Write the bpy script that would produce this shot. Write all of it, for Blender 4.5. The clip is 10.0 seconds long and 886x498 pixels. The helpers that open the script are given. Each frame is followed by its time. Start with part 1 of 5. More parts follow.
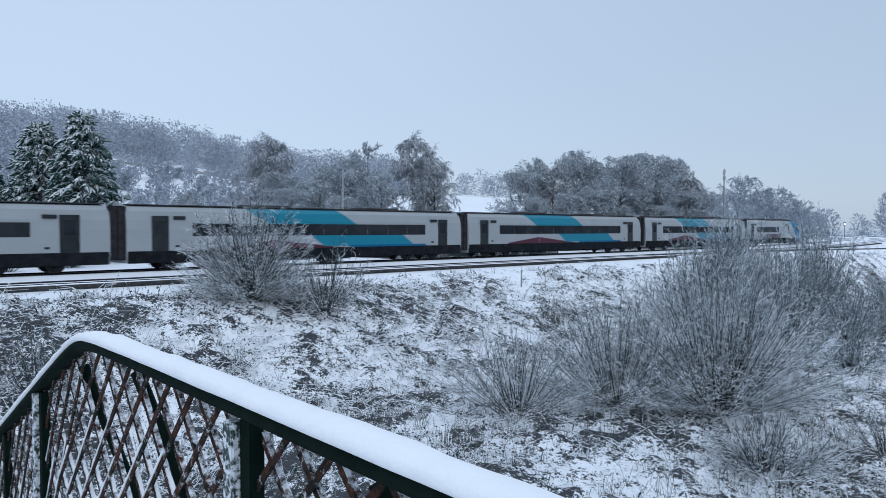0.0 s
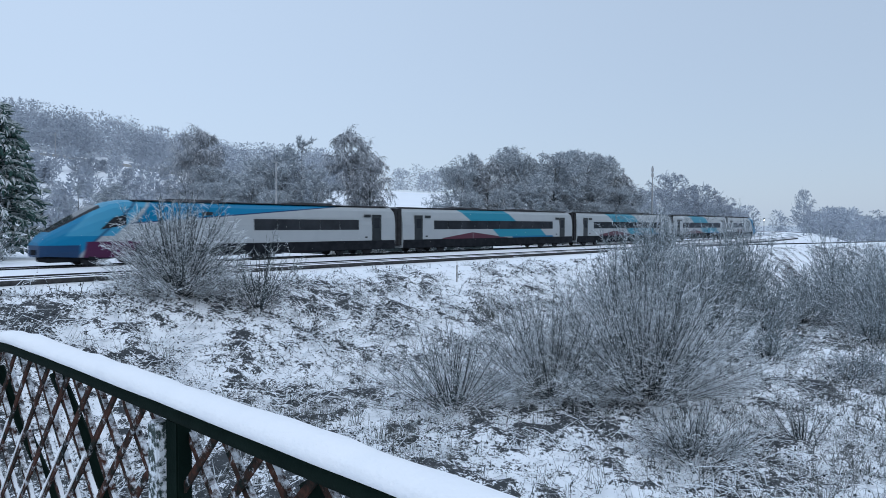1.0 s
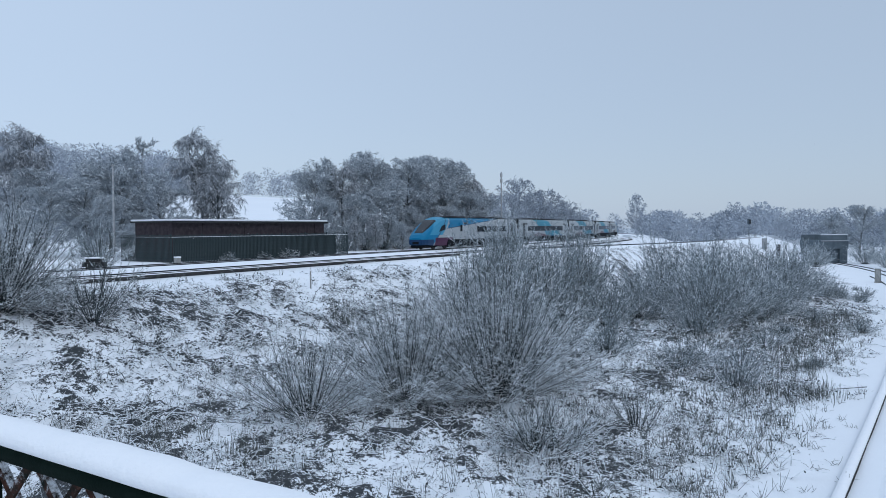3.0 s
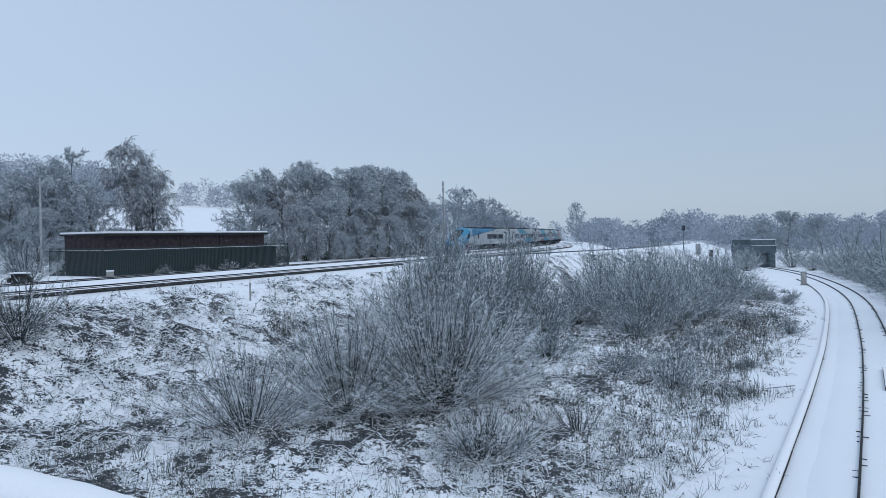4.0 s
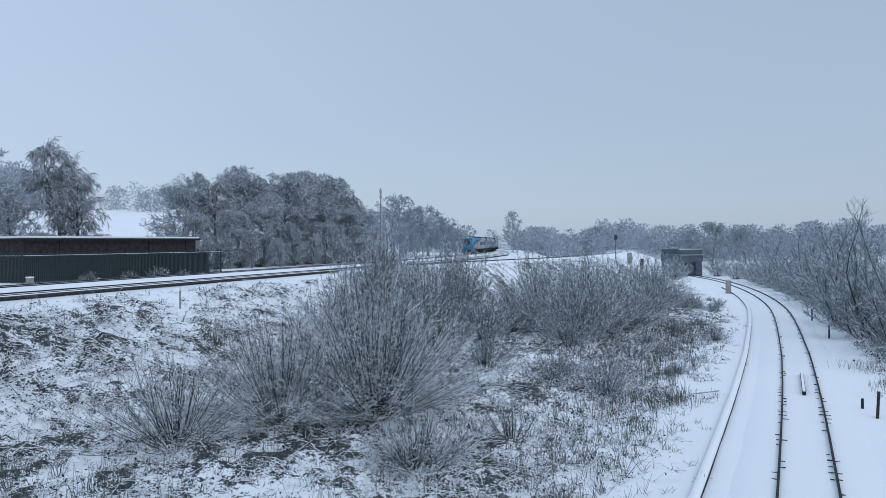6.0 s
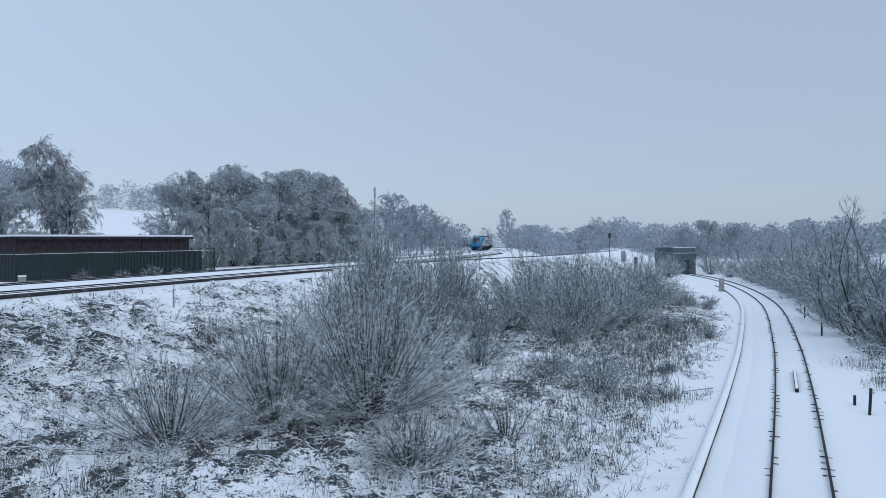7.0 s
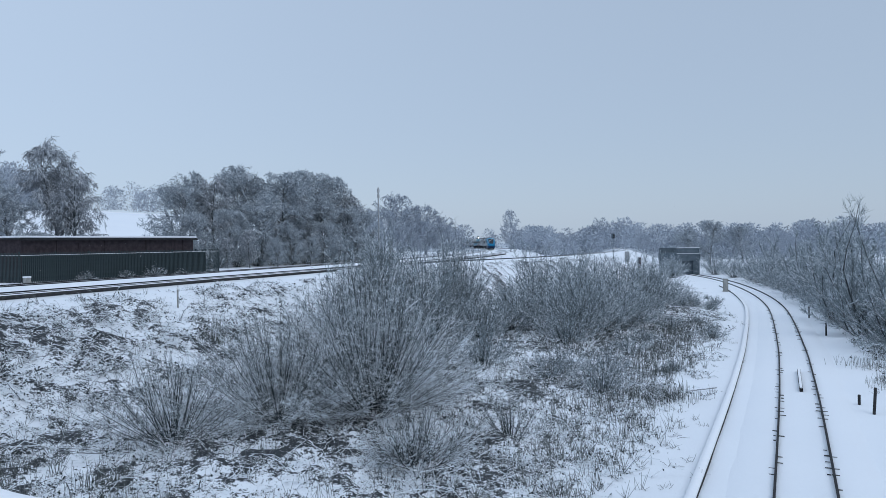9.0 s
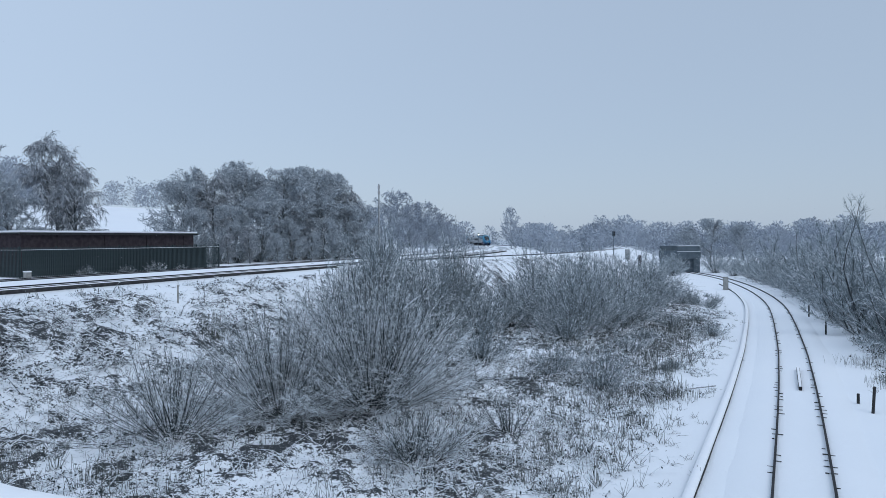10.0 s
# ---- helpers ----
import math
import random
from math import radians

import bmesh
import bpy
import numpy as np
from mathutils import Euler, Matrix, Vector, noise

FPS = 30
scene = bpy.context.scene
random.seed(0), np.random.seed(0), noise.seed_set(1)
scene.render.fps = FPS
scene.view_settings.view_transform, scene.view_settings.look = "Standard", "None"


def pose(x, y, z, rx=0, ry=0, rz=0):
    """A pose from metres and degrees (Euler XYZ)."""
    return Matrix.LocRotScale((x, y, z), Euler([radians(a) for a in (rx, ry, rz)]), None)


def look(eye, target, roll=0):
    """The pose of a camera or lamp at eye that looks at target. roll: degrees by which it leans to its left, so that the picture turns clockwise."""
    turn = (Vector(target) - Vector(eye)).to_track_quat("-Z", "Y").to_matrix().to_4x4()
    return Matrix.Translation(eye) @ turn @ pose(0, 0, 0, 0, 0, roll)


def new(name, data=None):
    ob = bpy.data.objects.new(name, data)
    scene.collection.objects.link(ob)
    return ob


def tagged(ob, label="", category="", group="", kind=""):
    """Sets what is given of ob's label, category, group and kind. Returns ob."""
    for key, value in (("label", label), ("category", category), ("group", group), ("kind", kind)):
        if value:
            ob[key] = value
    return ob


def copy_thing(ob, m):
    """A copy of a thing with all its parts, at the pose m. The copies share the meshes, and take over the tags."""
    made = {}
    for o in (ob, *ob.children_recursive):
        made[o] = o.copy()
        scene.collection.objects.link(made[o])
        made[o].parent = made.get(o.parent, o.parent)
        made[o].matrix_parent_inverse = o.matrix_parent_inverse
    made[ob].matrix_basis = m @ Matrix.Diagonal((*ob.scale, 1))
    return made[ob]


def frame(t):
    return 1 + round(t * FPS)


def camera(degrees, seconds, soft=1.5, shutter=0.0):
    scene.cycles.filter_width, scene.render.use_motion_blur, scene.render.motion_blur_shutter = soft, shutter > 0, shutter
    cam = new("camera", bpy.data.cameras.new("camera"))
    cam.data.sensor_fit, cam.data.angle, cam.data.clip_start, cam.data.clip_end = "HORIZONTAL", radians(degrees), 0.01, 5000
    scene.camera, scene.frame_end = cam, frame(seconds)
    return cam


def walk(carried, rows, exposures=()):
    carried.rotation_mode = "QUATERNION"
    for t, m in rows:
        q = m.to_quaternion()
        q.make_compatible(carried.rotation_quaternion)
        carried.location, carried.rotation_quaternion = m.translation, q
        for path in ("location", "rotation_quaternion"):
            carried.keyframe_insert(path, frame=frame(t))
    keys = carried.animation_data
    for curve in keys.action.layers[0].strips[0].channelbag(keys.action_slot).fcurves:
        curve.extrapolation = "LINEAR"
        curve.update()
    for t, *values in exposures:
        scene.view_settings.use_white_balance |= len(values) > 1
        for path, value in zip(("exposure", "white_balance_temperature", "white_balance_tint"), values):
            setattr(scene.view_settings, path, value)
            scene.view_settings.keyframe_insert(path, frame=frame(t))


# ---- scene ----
cam = camera(63.5, 10.0, 0.6, 0.2)
PATH = [
    (0, (1.287, -0.099, 6.873), (1.137, 1.895, 6.815), 0.1),
    (0.5, (1.291, -0.098, 6.872), (1.234, 1.9, 6.808), 0.3),
    (1, (1.301, -0.104, 6.874), (1.33, 1.894, 6.803), 0.2),
    (1.5, (1.323, -0.122, 6.881), (1.45, 1.872, 6.803), -0.2),
    (2, (1.34, -0.129, 6.879), (1.593, 1.852, 6.784), -0.4),
    (2.5, (1.329, -0.171, 6.891), (1.686, 1.795, 6.803), -0.2),
    (2.7, (1.345, -0.169, 6.893), (1.729, 1.792, 6.819), -0.2),
    (4, (1.43, -0.177, 6.905), (2.012, 1.737, 6.87), -1.0),
    (4.5, (1.457, -0.206, 6.906), (2.092, 1.69, 6.882), -0.8),
    (5, (1.464, -0.201, 6.922), (2.146, 1.679, 6.904), -0.5),
    (5.5, (1.478, -0.186, 6.938), (2.201, 1.679, 6.924), -0.5),
    (7, (1.481, -0.176, 6.911), (2.242, 1.673, 6.89), -0.6),
    (7.5, (1.445, -0.2, 6.882), (2.21, 1.648, 6.864), -0.6),
    (8, (1.452, -0.222, 6.868), (2.217, 1.626, 6.854), -0.6),
    (8.5, (1.469, -0.215, 6.865), (2.23, 1.634, 6.851), -0.7),
    (9, (1.474, -0.207, 6.863), (2.226, 1.646, 6.845), -0.7),
    (9.5, (1.478, -0.234, 6.864), (2.226, 1.621, 6.84), -0.6),
    (10, (1.482, -0.218, 6.864), (2.233, 1.636, 6.837), -0.4),
]
walk(cam, [(t, look(eye, target, roll)) for t, eye, target, roll in PATH], [(0.0, 0.12), (1.5, 0.12), (4.0, 0.0), (10.0, 0.0)])

# ---- daylight: dull overcast winter sky ----
world = bpy.data.worlds.new("overcast")
scene.world = world
world.use_nodes = True
wn, wl = world.node_tree.nodes, world.node_tree.links
wn.clear()
sky = wn.new("ShaderNodeTexSky")
sky.sky_type, sky.sun_disc = "NISHITA", False
sky.sun_elevation, sky.sun_rotation = radians(28), radians(200)
sky_dim = wn.new("ShaderNodeBackground")
sky_dim.inputs["Strength"].default_value = 0.014
cloud = wn.new("ShaderNodeBackground")
cloud.inputs["Color"].default_value = (0.506, 0.636, 0.826, 1)
cloud.inputs["Strength"].default_value = 0.9
both = wn.new("ShaderNodeAddShader")
wout = wn.new("ShaderNodeOutputWorld")
# the cloud is thinner and brighter towards the west
wtc = wn.new("ShaderNodeTexCoord")
wdot = wn.new("ShaderNodeVectorMath")
wdot.operation = "DOT_PRODUCT"
wdot.inputs[1].default_value = (0.94, 0.34, 0.0)
wramp = wn.new("ShaderNodeMapRange")
wramp.interpolation_type = "SMOOTHSTEP"
for key, v in (("From Min", -0.3), ("From Max", 1.05), ("To Min", 0.925), ("To Max", 0.69)):
    wramp.inputs[key].default_value = v
wl.new(wtc.outputs["Generated"], wdot.inputs[0])
wl.new(wdot.outputs["Value"], wramp.inputs["Value"])
# and, as any even cloud, brighter overhead
wsep = wn.new("ShaderNodeSeparateXYZ")
wup = wn.new("ShaderNodeMapRange")
wup.interpolation_type = "SMOOTHSTEP"
for key, v in (("From Min", 0.36), ("From Max", 0.95), ("To Min", 1.0), ("To Max", 1.4)):
    wup.inputs[key].default_value = v
wmul = wn.new("ShaderNodeMath")
wmul.operation = "MULTIPLY"
wl.new(wtc.outputs["Generated"], wsep.inputs[0])
wl.new(wsep.outputs["Z"], wup.inputs["Value"])
wl.new(wramp.outputs["Result"], wmul.inputs[0])
wl.new(wup.outputs["Result"], wmul.inputs[1])
wl.new(wmul.outputs[0], cloud.inputs["Strength"])
wl.new(sky.outputs["Color"], sky_dim.inputs["Color"])
wl.new(sky_dim.outputs[0], both.inputs[0])
wl.new(cloud.outputs[0], both.inputs[1])
wl.new(both.outputs[0], wout.inputs["Surface"])

sun = new("sun", bpy.data.lights.new("sun", "SUN"))
sun.data.energy, sun.data.angle, sun.data.color = 0.5, radians(40), (1.0, 0.96, 0.9)
sun.matrix_world = look((40, -60, 90), (0, 0, 0))


# ---- materials ----
def nodes_of(name):
    m = bpy.data.materials.new(name)
    m.use_nodes = True
    nt = m.node_tree
    return m, nt.nodes, nt.links, nt.nodes["Principled BSDF"]


def noise_tex(n, l, scale, detail=4.0, coord="Object", rough=0.55):
    tc = n.new("ShaderNodeTexCoord")
    t = n.new("ShaderNodeTexNoise")
    t.inputs["Scale"].default_value, t.inputs["Detail"].default_value = scale, detail
    t.inputs["Roughness"].default_value = rough
    l.new(tc.outputs[coord], t.inputs["Vector"])
    return t.outputs["Fac"]


def ramp(n, l, src, a, b):
    r = n.new("ShaderNodeMapRange")
    r.interpolation_type = "SMOOTHSTEP"
    r.inputs["From Min"].default_value, r.inputs["From Max"].default_value = a, b
    l.new(src, r.inputs["Value"])
    return r.outputs["Result"]


def calc(n, l, op, a, b=None):
    m = n.new("ShaderNodeMath")
    m.operation = op
    for i, v in enumerate((a, b)):
        if v is None:
            continue
        if isinstance(v, (int, float)):
            m.inputs[i].default_value = v
        else:
            l.new(v, m.inputs[i])
    return m.outputs[0]


def blend(n, l, fac, a, b):
    m = n.new("ShaderNodeMix")
    m.data_type = "RGBA"
    if isinstance(fac, (int, float)):
        m.inputs["Factor"].default_value = fac
    else:
        l.new(fac, m.inputs["Factor"])
    for key, v in (("A", a), ("B", b)):
        socket = [s for s in m.inputs if s.name == key and s.type == "RGBA"][0]
        if isinstance(v, tuple):
            socket.default_value = (*v, 1)
        else:
            l.new(v, socket)
    return [s for s in m.outputs if s.type == "RGBA"][0]


def relief(n, l, bsdf, src, strength, dist):
    b = n.new("ShaderNodeBump")
    b.inputs["Strength"].default_value, b.inputs["Distance"].default_value = strength, dist
    l.new(src, b.inputs["Height"])
    l.new(b.outputs["Normal"], bsdf.inputs["Normal"])


def up_facing(n, l, lo, hi):
    g = n.new("ShaderNodeNewGeometry")
    s = n.new("ShaderNodeSeparateXYZ")
    l.new(g.outputs["True Normal"], s.inputs[0])
    return ramp(n, l, s.outputs["Z"], lo, hi)


SNOW = (0.82, 0.85, 0.89)


def paint(name, c1, c2, scale=6.0, rough=0.6, metal=0.0, bump=0.15, coord="Object"):
    m, n, l, b = nodes_of(name)
    f = noise_tex(n, l, scale, 6.0, coord)
    fine = noise_tex(n, l, scale * 9, 3.0, coord)
    f2 = calc(n, l, "ADD", calc(n, l, "MULTIPLY", ramp(n, l, f, 0.35, 0.65), 0.7), calc(n, l, "MULTIPLY", fine, 0.3))
    l.new(blend(n, l, f2, c1, c2), b.inputs["Base Color"])
    b.inputs["Roughness"].default_value, b.inputs["Metallic"].default_value = rough, metal
    b.inputs["Specular IOR Level"].default_value = 0.5 if rough < 0.5 else 0.2 if rough < 0.85 else 0.06
    relief(n, l, b, fine, bump, 0.02)
    return m


def frosted(name, bark, frost, lo=-0.2, hi=0.7, most=0.9, scale=3.0):
    """Twigs, leaves or stalks whose upper sides carry rime and snow."""
    m, n, l, b = nodes_of(name)
    up = up_facing(n, l, lo, hi)
    patch = ramp(n, l, noise_tex(n, l, scale, 3.0), 0.25, 0.5)
    f = calc(n, l, "MULTIPLY", calc(n, l, "MULTIPLY", up, patch), most)
    tone = blend(n, l, noise_tex(n, l, scale * 0.3, 2.0), tuple(0.75 * v for v in bark), tuple(1.3 * v for v in bark))
    l.new(blend(n, l, f, tone, frost), b.inputs["Base Color"])
    b.inputs["Roughness"].default_value = 0.85
    return m


def snow_ground(name, cover_lo, cover_hi, soil, thin=0.0):
    """Snow over soil; thin: how much dark soil and painted gap shade breaks up the snow cover where brambles grow."""
    m, n, l, b = nodes_of(name)
    big, small, fine = noise_tex(n, l, 0.9, 5.0), noise_tex(n, l, 4.2, 6.0, rough=0.72), noise_tex(n, l, 13.0, 4.0, rough=0.7)
    mix = calc(n, l, "ADD", calc(n, l, "MULTIPLY", big, 0.2), calc(n, l, "ADD", calc(n, l, "MULTIPLY", small, 0.45), calc(n, l, "MULTIPLY", fine, 0.35)))
    if thin:
        at = n.new("ShaderNodeAttribute")
        at.attribute_name = "bramble"
        mix = calc(n, l, "SUBTRACT", mix, calc(n, l, "MULTIPLY", at.outputs["Fac"], thin))
    cover = ramp(n, l, mix, cover_lo, cover_hi)
    earth = blend(n, l, noise_tex(n, l, 7.0, 4.0), soil, tuple(1.8 * v for v in soil))
    white = blend(n, l, noise_tex(n, l, 0.12, 3.0), (0.79, 0.825, 0.875), (0.855, 0.88, 0.91))
    l.new(blend(n, l, cover, earth, white), b.inputs["Base Color"])
    b.inputs["Roughness"].default_value = 0.8
    relief(n, l, b, noise_tex(n, l, 6.0, 8.0, rough=0.72), 0.5, 0.08)
    return m


M_SNOW = snow_ground("snow", 0.25, 0.32, (0.10, 0.10, 0.105))
# soil near black here, so it also paints the shade between brambles
M_SNOW_PATCHY = snow_ground("snow_patchy", 0.40, 0.44, (0.02, 0.024, 0.028), 0.12)
M_SNOW_FIELD = snow_ground("snow_field", 0.1, 0.4, (0.3, 0.3, 0.28))
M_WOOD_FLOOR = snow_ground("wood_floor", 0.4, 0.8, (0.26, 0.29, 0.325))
M_CAP = paint("snow_cap", (0.84, 0.86, 0.89), (0.88, 0.89, 0.91), 5.0, 0.75, 0, 0.3)
M_BRAMBLE = frosted("bramble_frosted", (0.018, 0.028, 0.029), (0.83, 0.88, 0.93), -0.05, 0.25, 0.98, 1.5)
M_LEAF = frosted("bramble_leaf", (0.014, 0.024, 0.026), (0.83, 0.88, 0.93), 0.62, 0.78, 0.98, 1.2)
M_STALK = frosted("dead_stalk", (0.075, 0.087, 0.08), SNOW, 0.0, 0.8, 0.7, 2.0)
M_STEM = frosted("willow_stem", (0.025, 0.036, 0.038), (0.8, 0.82, 0.85), 0.2, 0.5, 0.95, 2.0)
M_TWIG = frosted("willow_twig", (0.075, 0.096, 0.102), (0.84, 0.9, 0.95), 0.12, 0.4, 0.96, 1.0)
# twigs farther off: base lifted to carry the haze, frost as well
M_TWIG_FAR = frosted("thicket_twig_hazed", (0.19, 0.232, 0.246), (0.74, 0.80, 0.86), -0.05, 0.45, 0.88, 0.8)
M_LIMB = frosted("limb_snow_topped", (0.06, 0.066, 0.07), (0.84, 0.87, 0.9), 0.2, 0.5, 0.95, 2.0)
M_BARK = frosted("tree_bark", (0.098, 0.112, 0.118), (0.7, 0.72, 0.75), -0.2, 0.7, 0.7, 1.0)
# crown bases paled and blued for distance haze besides the rime, M_CROWN_FAR most
M_CROWN = frosted("tree_twig_rime_haze", (0.315, 0.36, 0.395), (0.68, 0.72, 0.77), 0.0, 0.7, 0.75, 0.5)
M_CROWN_BIRCH = frosted("birch_twig_rime_haze", (0.23, 0.255, 0.28), (0.68, 0.71, 0.76), 0.0, 0.6, 0.7, 0.5)
M_CROWN_FAR = frosted("distant_twig_rime_haze", (0.37, 0.41, 0.465), (0.405, 0.45, 0.51), -0.6, 0.4, 0.85, 0.2)
M_NEEDLE = frosted("fir_needles", (0.026, 0.072, 0.06), (0.7, 0.73, 0.77), 0.1, 0.65, 0.95, 0.9)
M_RAIL = paint("rail_steel", (0.014, 0.015, 0.018), (0.036, 0.036, 0.04), 3.0, 0.6, 0.2)
M_SLEEPER = paint("sleeper", (0.03, 0.031, 0.034), (0.075, 0.074, 0.074), 4.0, 0.9)
M_CONCRETE = paint("concrete", (0.25, 0.25, 0.24), (0.4, 0.4, 0.38), 3.0, 0.9)
M_GREEN = paint("green_paint", (0.003, 0.009, 0.007), (0.006, 0.014, 0.011), 8.0, 0.9)
M_GREY_STEEL = paint("galvanised_steel", (0.3, 0.31, 0.32), (0.45, 0.46, 0.47), 5.0, 0.5, 0.5)
M_DARK = paint("dark_steel", (0.02, 0.021, 0.023), (0.05, 0.05, 0.052), 5.0, 0.6, 0.2)
# brick and fence paint lifted from near black to hold some haze
M_BRICK = paint("dark_brick", (0.046, 0.038, 0.044), (0.08, 0.066, 0.072), 2.5, 0.9)
M_PALE = paint("fence_steel_green", (0.036, 0.052, 0.056), (0.052, 0.07, 0.074), 4.0, 0.6, 0.2)
# far bridge's brick, lightened and blued with distance haze
M_BLUE_BRICK = paint("engineering_brick_hazed", (0.085, 0.11, 0.13), (0.13, 0.16, 0.185), 1.2, 0.88)
M_GLASS = paint("dark_glass", (0.012, 0.014, 0.017), (0.03, 0.034, 0.04), 0.6, 0.08, 0, 0.0)
M_DOOR = paint("train_door_grey", (0.014, 0.018, 0.021), (0.028, 0.033, 0.037), 1.0, 0.35, 0, 0.0)
M_TROOF = paint("train_roof_grey", (0.05, 0.05, 0.055), (0.11, 0.11, 0.12), 1.5, 0.6)
M_SKIRT = paint("train_skirt", (0.007, 0.009, 0.012), (0.018, 0.02, 0.024), 2.0, 0.88)
for mat in (M_GLASS, M_DOOR):
    mat.node_tree.nodes["Principled BSDF"].inputs["Specular IOR Level"].default_value = 0.2
M_RUBBER = paint("gangway_rubber", (0.012, 0.012, 0.014), (0.03, 0.03, 0.032), 4.0, 0.8)

# rusty lattice: flaking green paint over brown rust, snow on the upper edges
m, n, l, b = nodes_of("rusty_lattice")
rust = blend(n, l, noise_tex(n, l, 30.0, 6.0, rough=0.7), (0.012, 0.008, 0.008), (0.115, 0.05, 0.035))
body = blend(n, l, ramp(n, l, noise_tex(n, l, 14.0, 6.0, rough=0.7), 0.36, 0.62), (0.008, 0.014, 0.013), rust)
snowy = calc(n, l, "MULTIPLY", up_facing(n, l, 0.1, 0.5), ramp(n, l, noise_tex(n, l, 24.0, 5.0, rough=0.7), 0.38, 0.62))
blown = calc(n, l, "MULTIPLY", ramp(n, l, noise_tex(n, l, 17.0, 6.0, rough=0.75), 0.54, 0.7), 0.75)
l.new(blend(n, l, calc(n, l, "MAXIMUM", snowy, blown), body, SNOW), b.inputs["Base Color"])
b.inputs["Roughness"].default_value = 0.8
b.inputs["Specular IOR Level"].default_value = 0.05
relief(n, l, b, noise_tex(n, l, 60.0, 4.0), 0.5, 0.005)
M_RUST = m

# post face with wind-blown snow stuck to it
m, n, l, b = nodes_of("snow_spattered_post")
spat = ramp(n, l, noise_tex(n, l, 26.0, 5.0, rough=0.7), 0.42, 0.56)
l.new(blend(n, l, spat, (0.015, 0.035, 0.03), (0.7, 0.74, 0.78)), b.inputs["Base Color"])
b.inputs["Roughness"].default_value = 0.7
relief(n, l, b, noise_tex(n, l, 26.0, 5.0), 0.6, 0.01)
M_SPATTER = m


def livery(name, pieces):
    """Silver grey paint with swooshes. Each piece: colour, x from, x to, z from, z to, lean of the ends, rise of the lower and of the upper edge per metre."""
    m, n, l, b = nodes_of(name)
    tc = n.new("ShaderNodeTexCoord")
    sp = n.new("ShaderNodeSeparateXYZ")
    l.new(tc.outputs["Object"], sp.inputs[0])
    X, Z = sp.outputs["X"], sp.outputs["Z"]
    dirt = noise_tex(n, l, 0.8, 5.0)
    col = blend(n, l, dirt, (0.275, 0.30, 0.315), (0.345, 0.37, 0.385))
    for c, x0, x1, z0, z1, lean, low, high in pieces:
        xs = calc(n, l, "SUBTRACT", X, calc(n, l, "MULTIPLY", Z, lean))
        f = calc(n, l, "MULTIPLY", ramp(n, l, xs, x0, x0 + 0.25), calc(n, l, "SUBTRACT", 1.0, ramp(n, l, xs, x1 - 0.25, x1)))
        rel = calc(n, l, "SUBTRACT", X, x0)
        lo = calc(n, l, "SUBTRACT", Z, calc(n, l, "MULTIPLY", rel, low))
        hi = calc(n, l, "SUBTRACT", Z, calc(n, l, "MULTIPLY", rel, high))
        f = calc(n, l, "MULTIPLY", f, calc(n, l, "MULTIPLY", ramp(n, l, lo, z0 - 0.02, z0 + 0.02), calc(n, l, "SUBTRACT", 1.0, ramp(n, l, hi, z1 - 0.02, z1 + 0.02))))
        col = blend(n, l, f, col, c)
    l.new(col, b.inputs["Base Color"])
    b.inputs["Roughness"].default_value = 0.38
    b.inputs["Specular IOR Level"].default_value = 0.2
    return m


BLUE, TEAL, PLUM, NAVY, DEEP = (0.0, 0.15, 0.29), (0.01, 0.185, 0.265), (0.06, 0.02, 0.035), (0.01, 0.04, 0.10), (0.0, 0.10, 0.22)
M_LIV_TAIL = livery("livery_driving_car", [
    (BLUE, 3.0, 19.0, 2.15, 4.0, 0.9, 0.08, 0.0),
    (NAVY, 2.8, 19.0, 2.08, 2.15, 0.9, 0.08, 0.08),
    (BLUE, -8.0, 1.7, 0.0, 4.0, 1.1, 0.0, 0.0),
    ((0.04, 0.24, 0.38), -0.35, 2.4, 1.6, 4.0, 1.1, 0.0, 0.0),
    (NAVY, 1.35, 1.75, 1.0, 4.0, 1.1, 0.0, 0.0),
    (NAVY, -3.0, 2.4, 0.0, 1.12, 0.0, 0.0, 0.0),
    ((0.06, 0.012, 0.045), 2.2, 6.4, 0.0, 1.3, 0.2, 0.0, 0.0)])
M_LIV_LEAD = livery("livery_leading_car", [(PLUM, 5.0, 12.0, 0.8, 1.6, 1.5, 0.0, 0.0), (BLUE, 22.5, 34.0, 0.0, 4.0, -1.1, 0.0, 0.0)])
M_LIV_B = livery("livery_blue_swoosh", [
    ((0.075, 0.02, 0.035), 5.0, 9.3, 0.9, 1.12, 0.0, 0.0, 0.115), ((0.075, 0.02, 0.035), 9.05, 14.6, 0.9, 1.6, 0.0, 0.0, -0.1),
    (TEAL, 12.6, 19.6, 2.3, 3.5, -1.5, 0.0, 0.0), (TEAL, 14.6, 22.6, 1.15, 1.95, -1.5, 0.0, 0.0), (DEEP, 16.2, 23.4, 0.85, 1.2, -1.2, 0.0, 0.0)])


def glow(name, c, s):
    m, n, l, b = nodes_of(name)
    b.inputs["Emission Color"].default_value, b.inputs["Emission Strength"].default_value = (*c, 1), s
    return m


M_LAMP = glow("lamp_lit", (1, 0.95, 0.85), 4)
M_TAIL = glow("tail_lamp_lit", (1, 0.3, 0.25), 3)


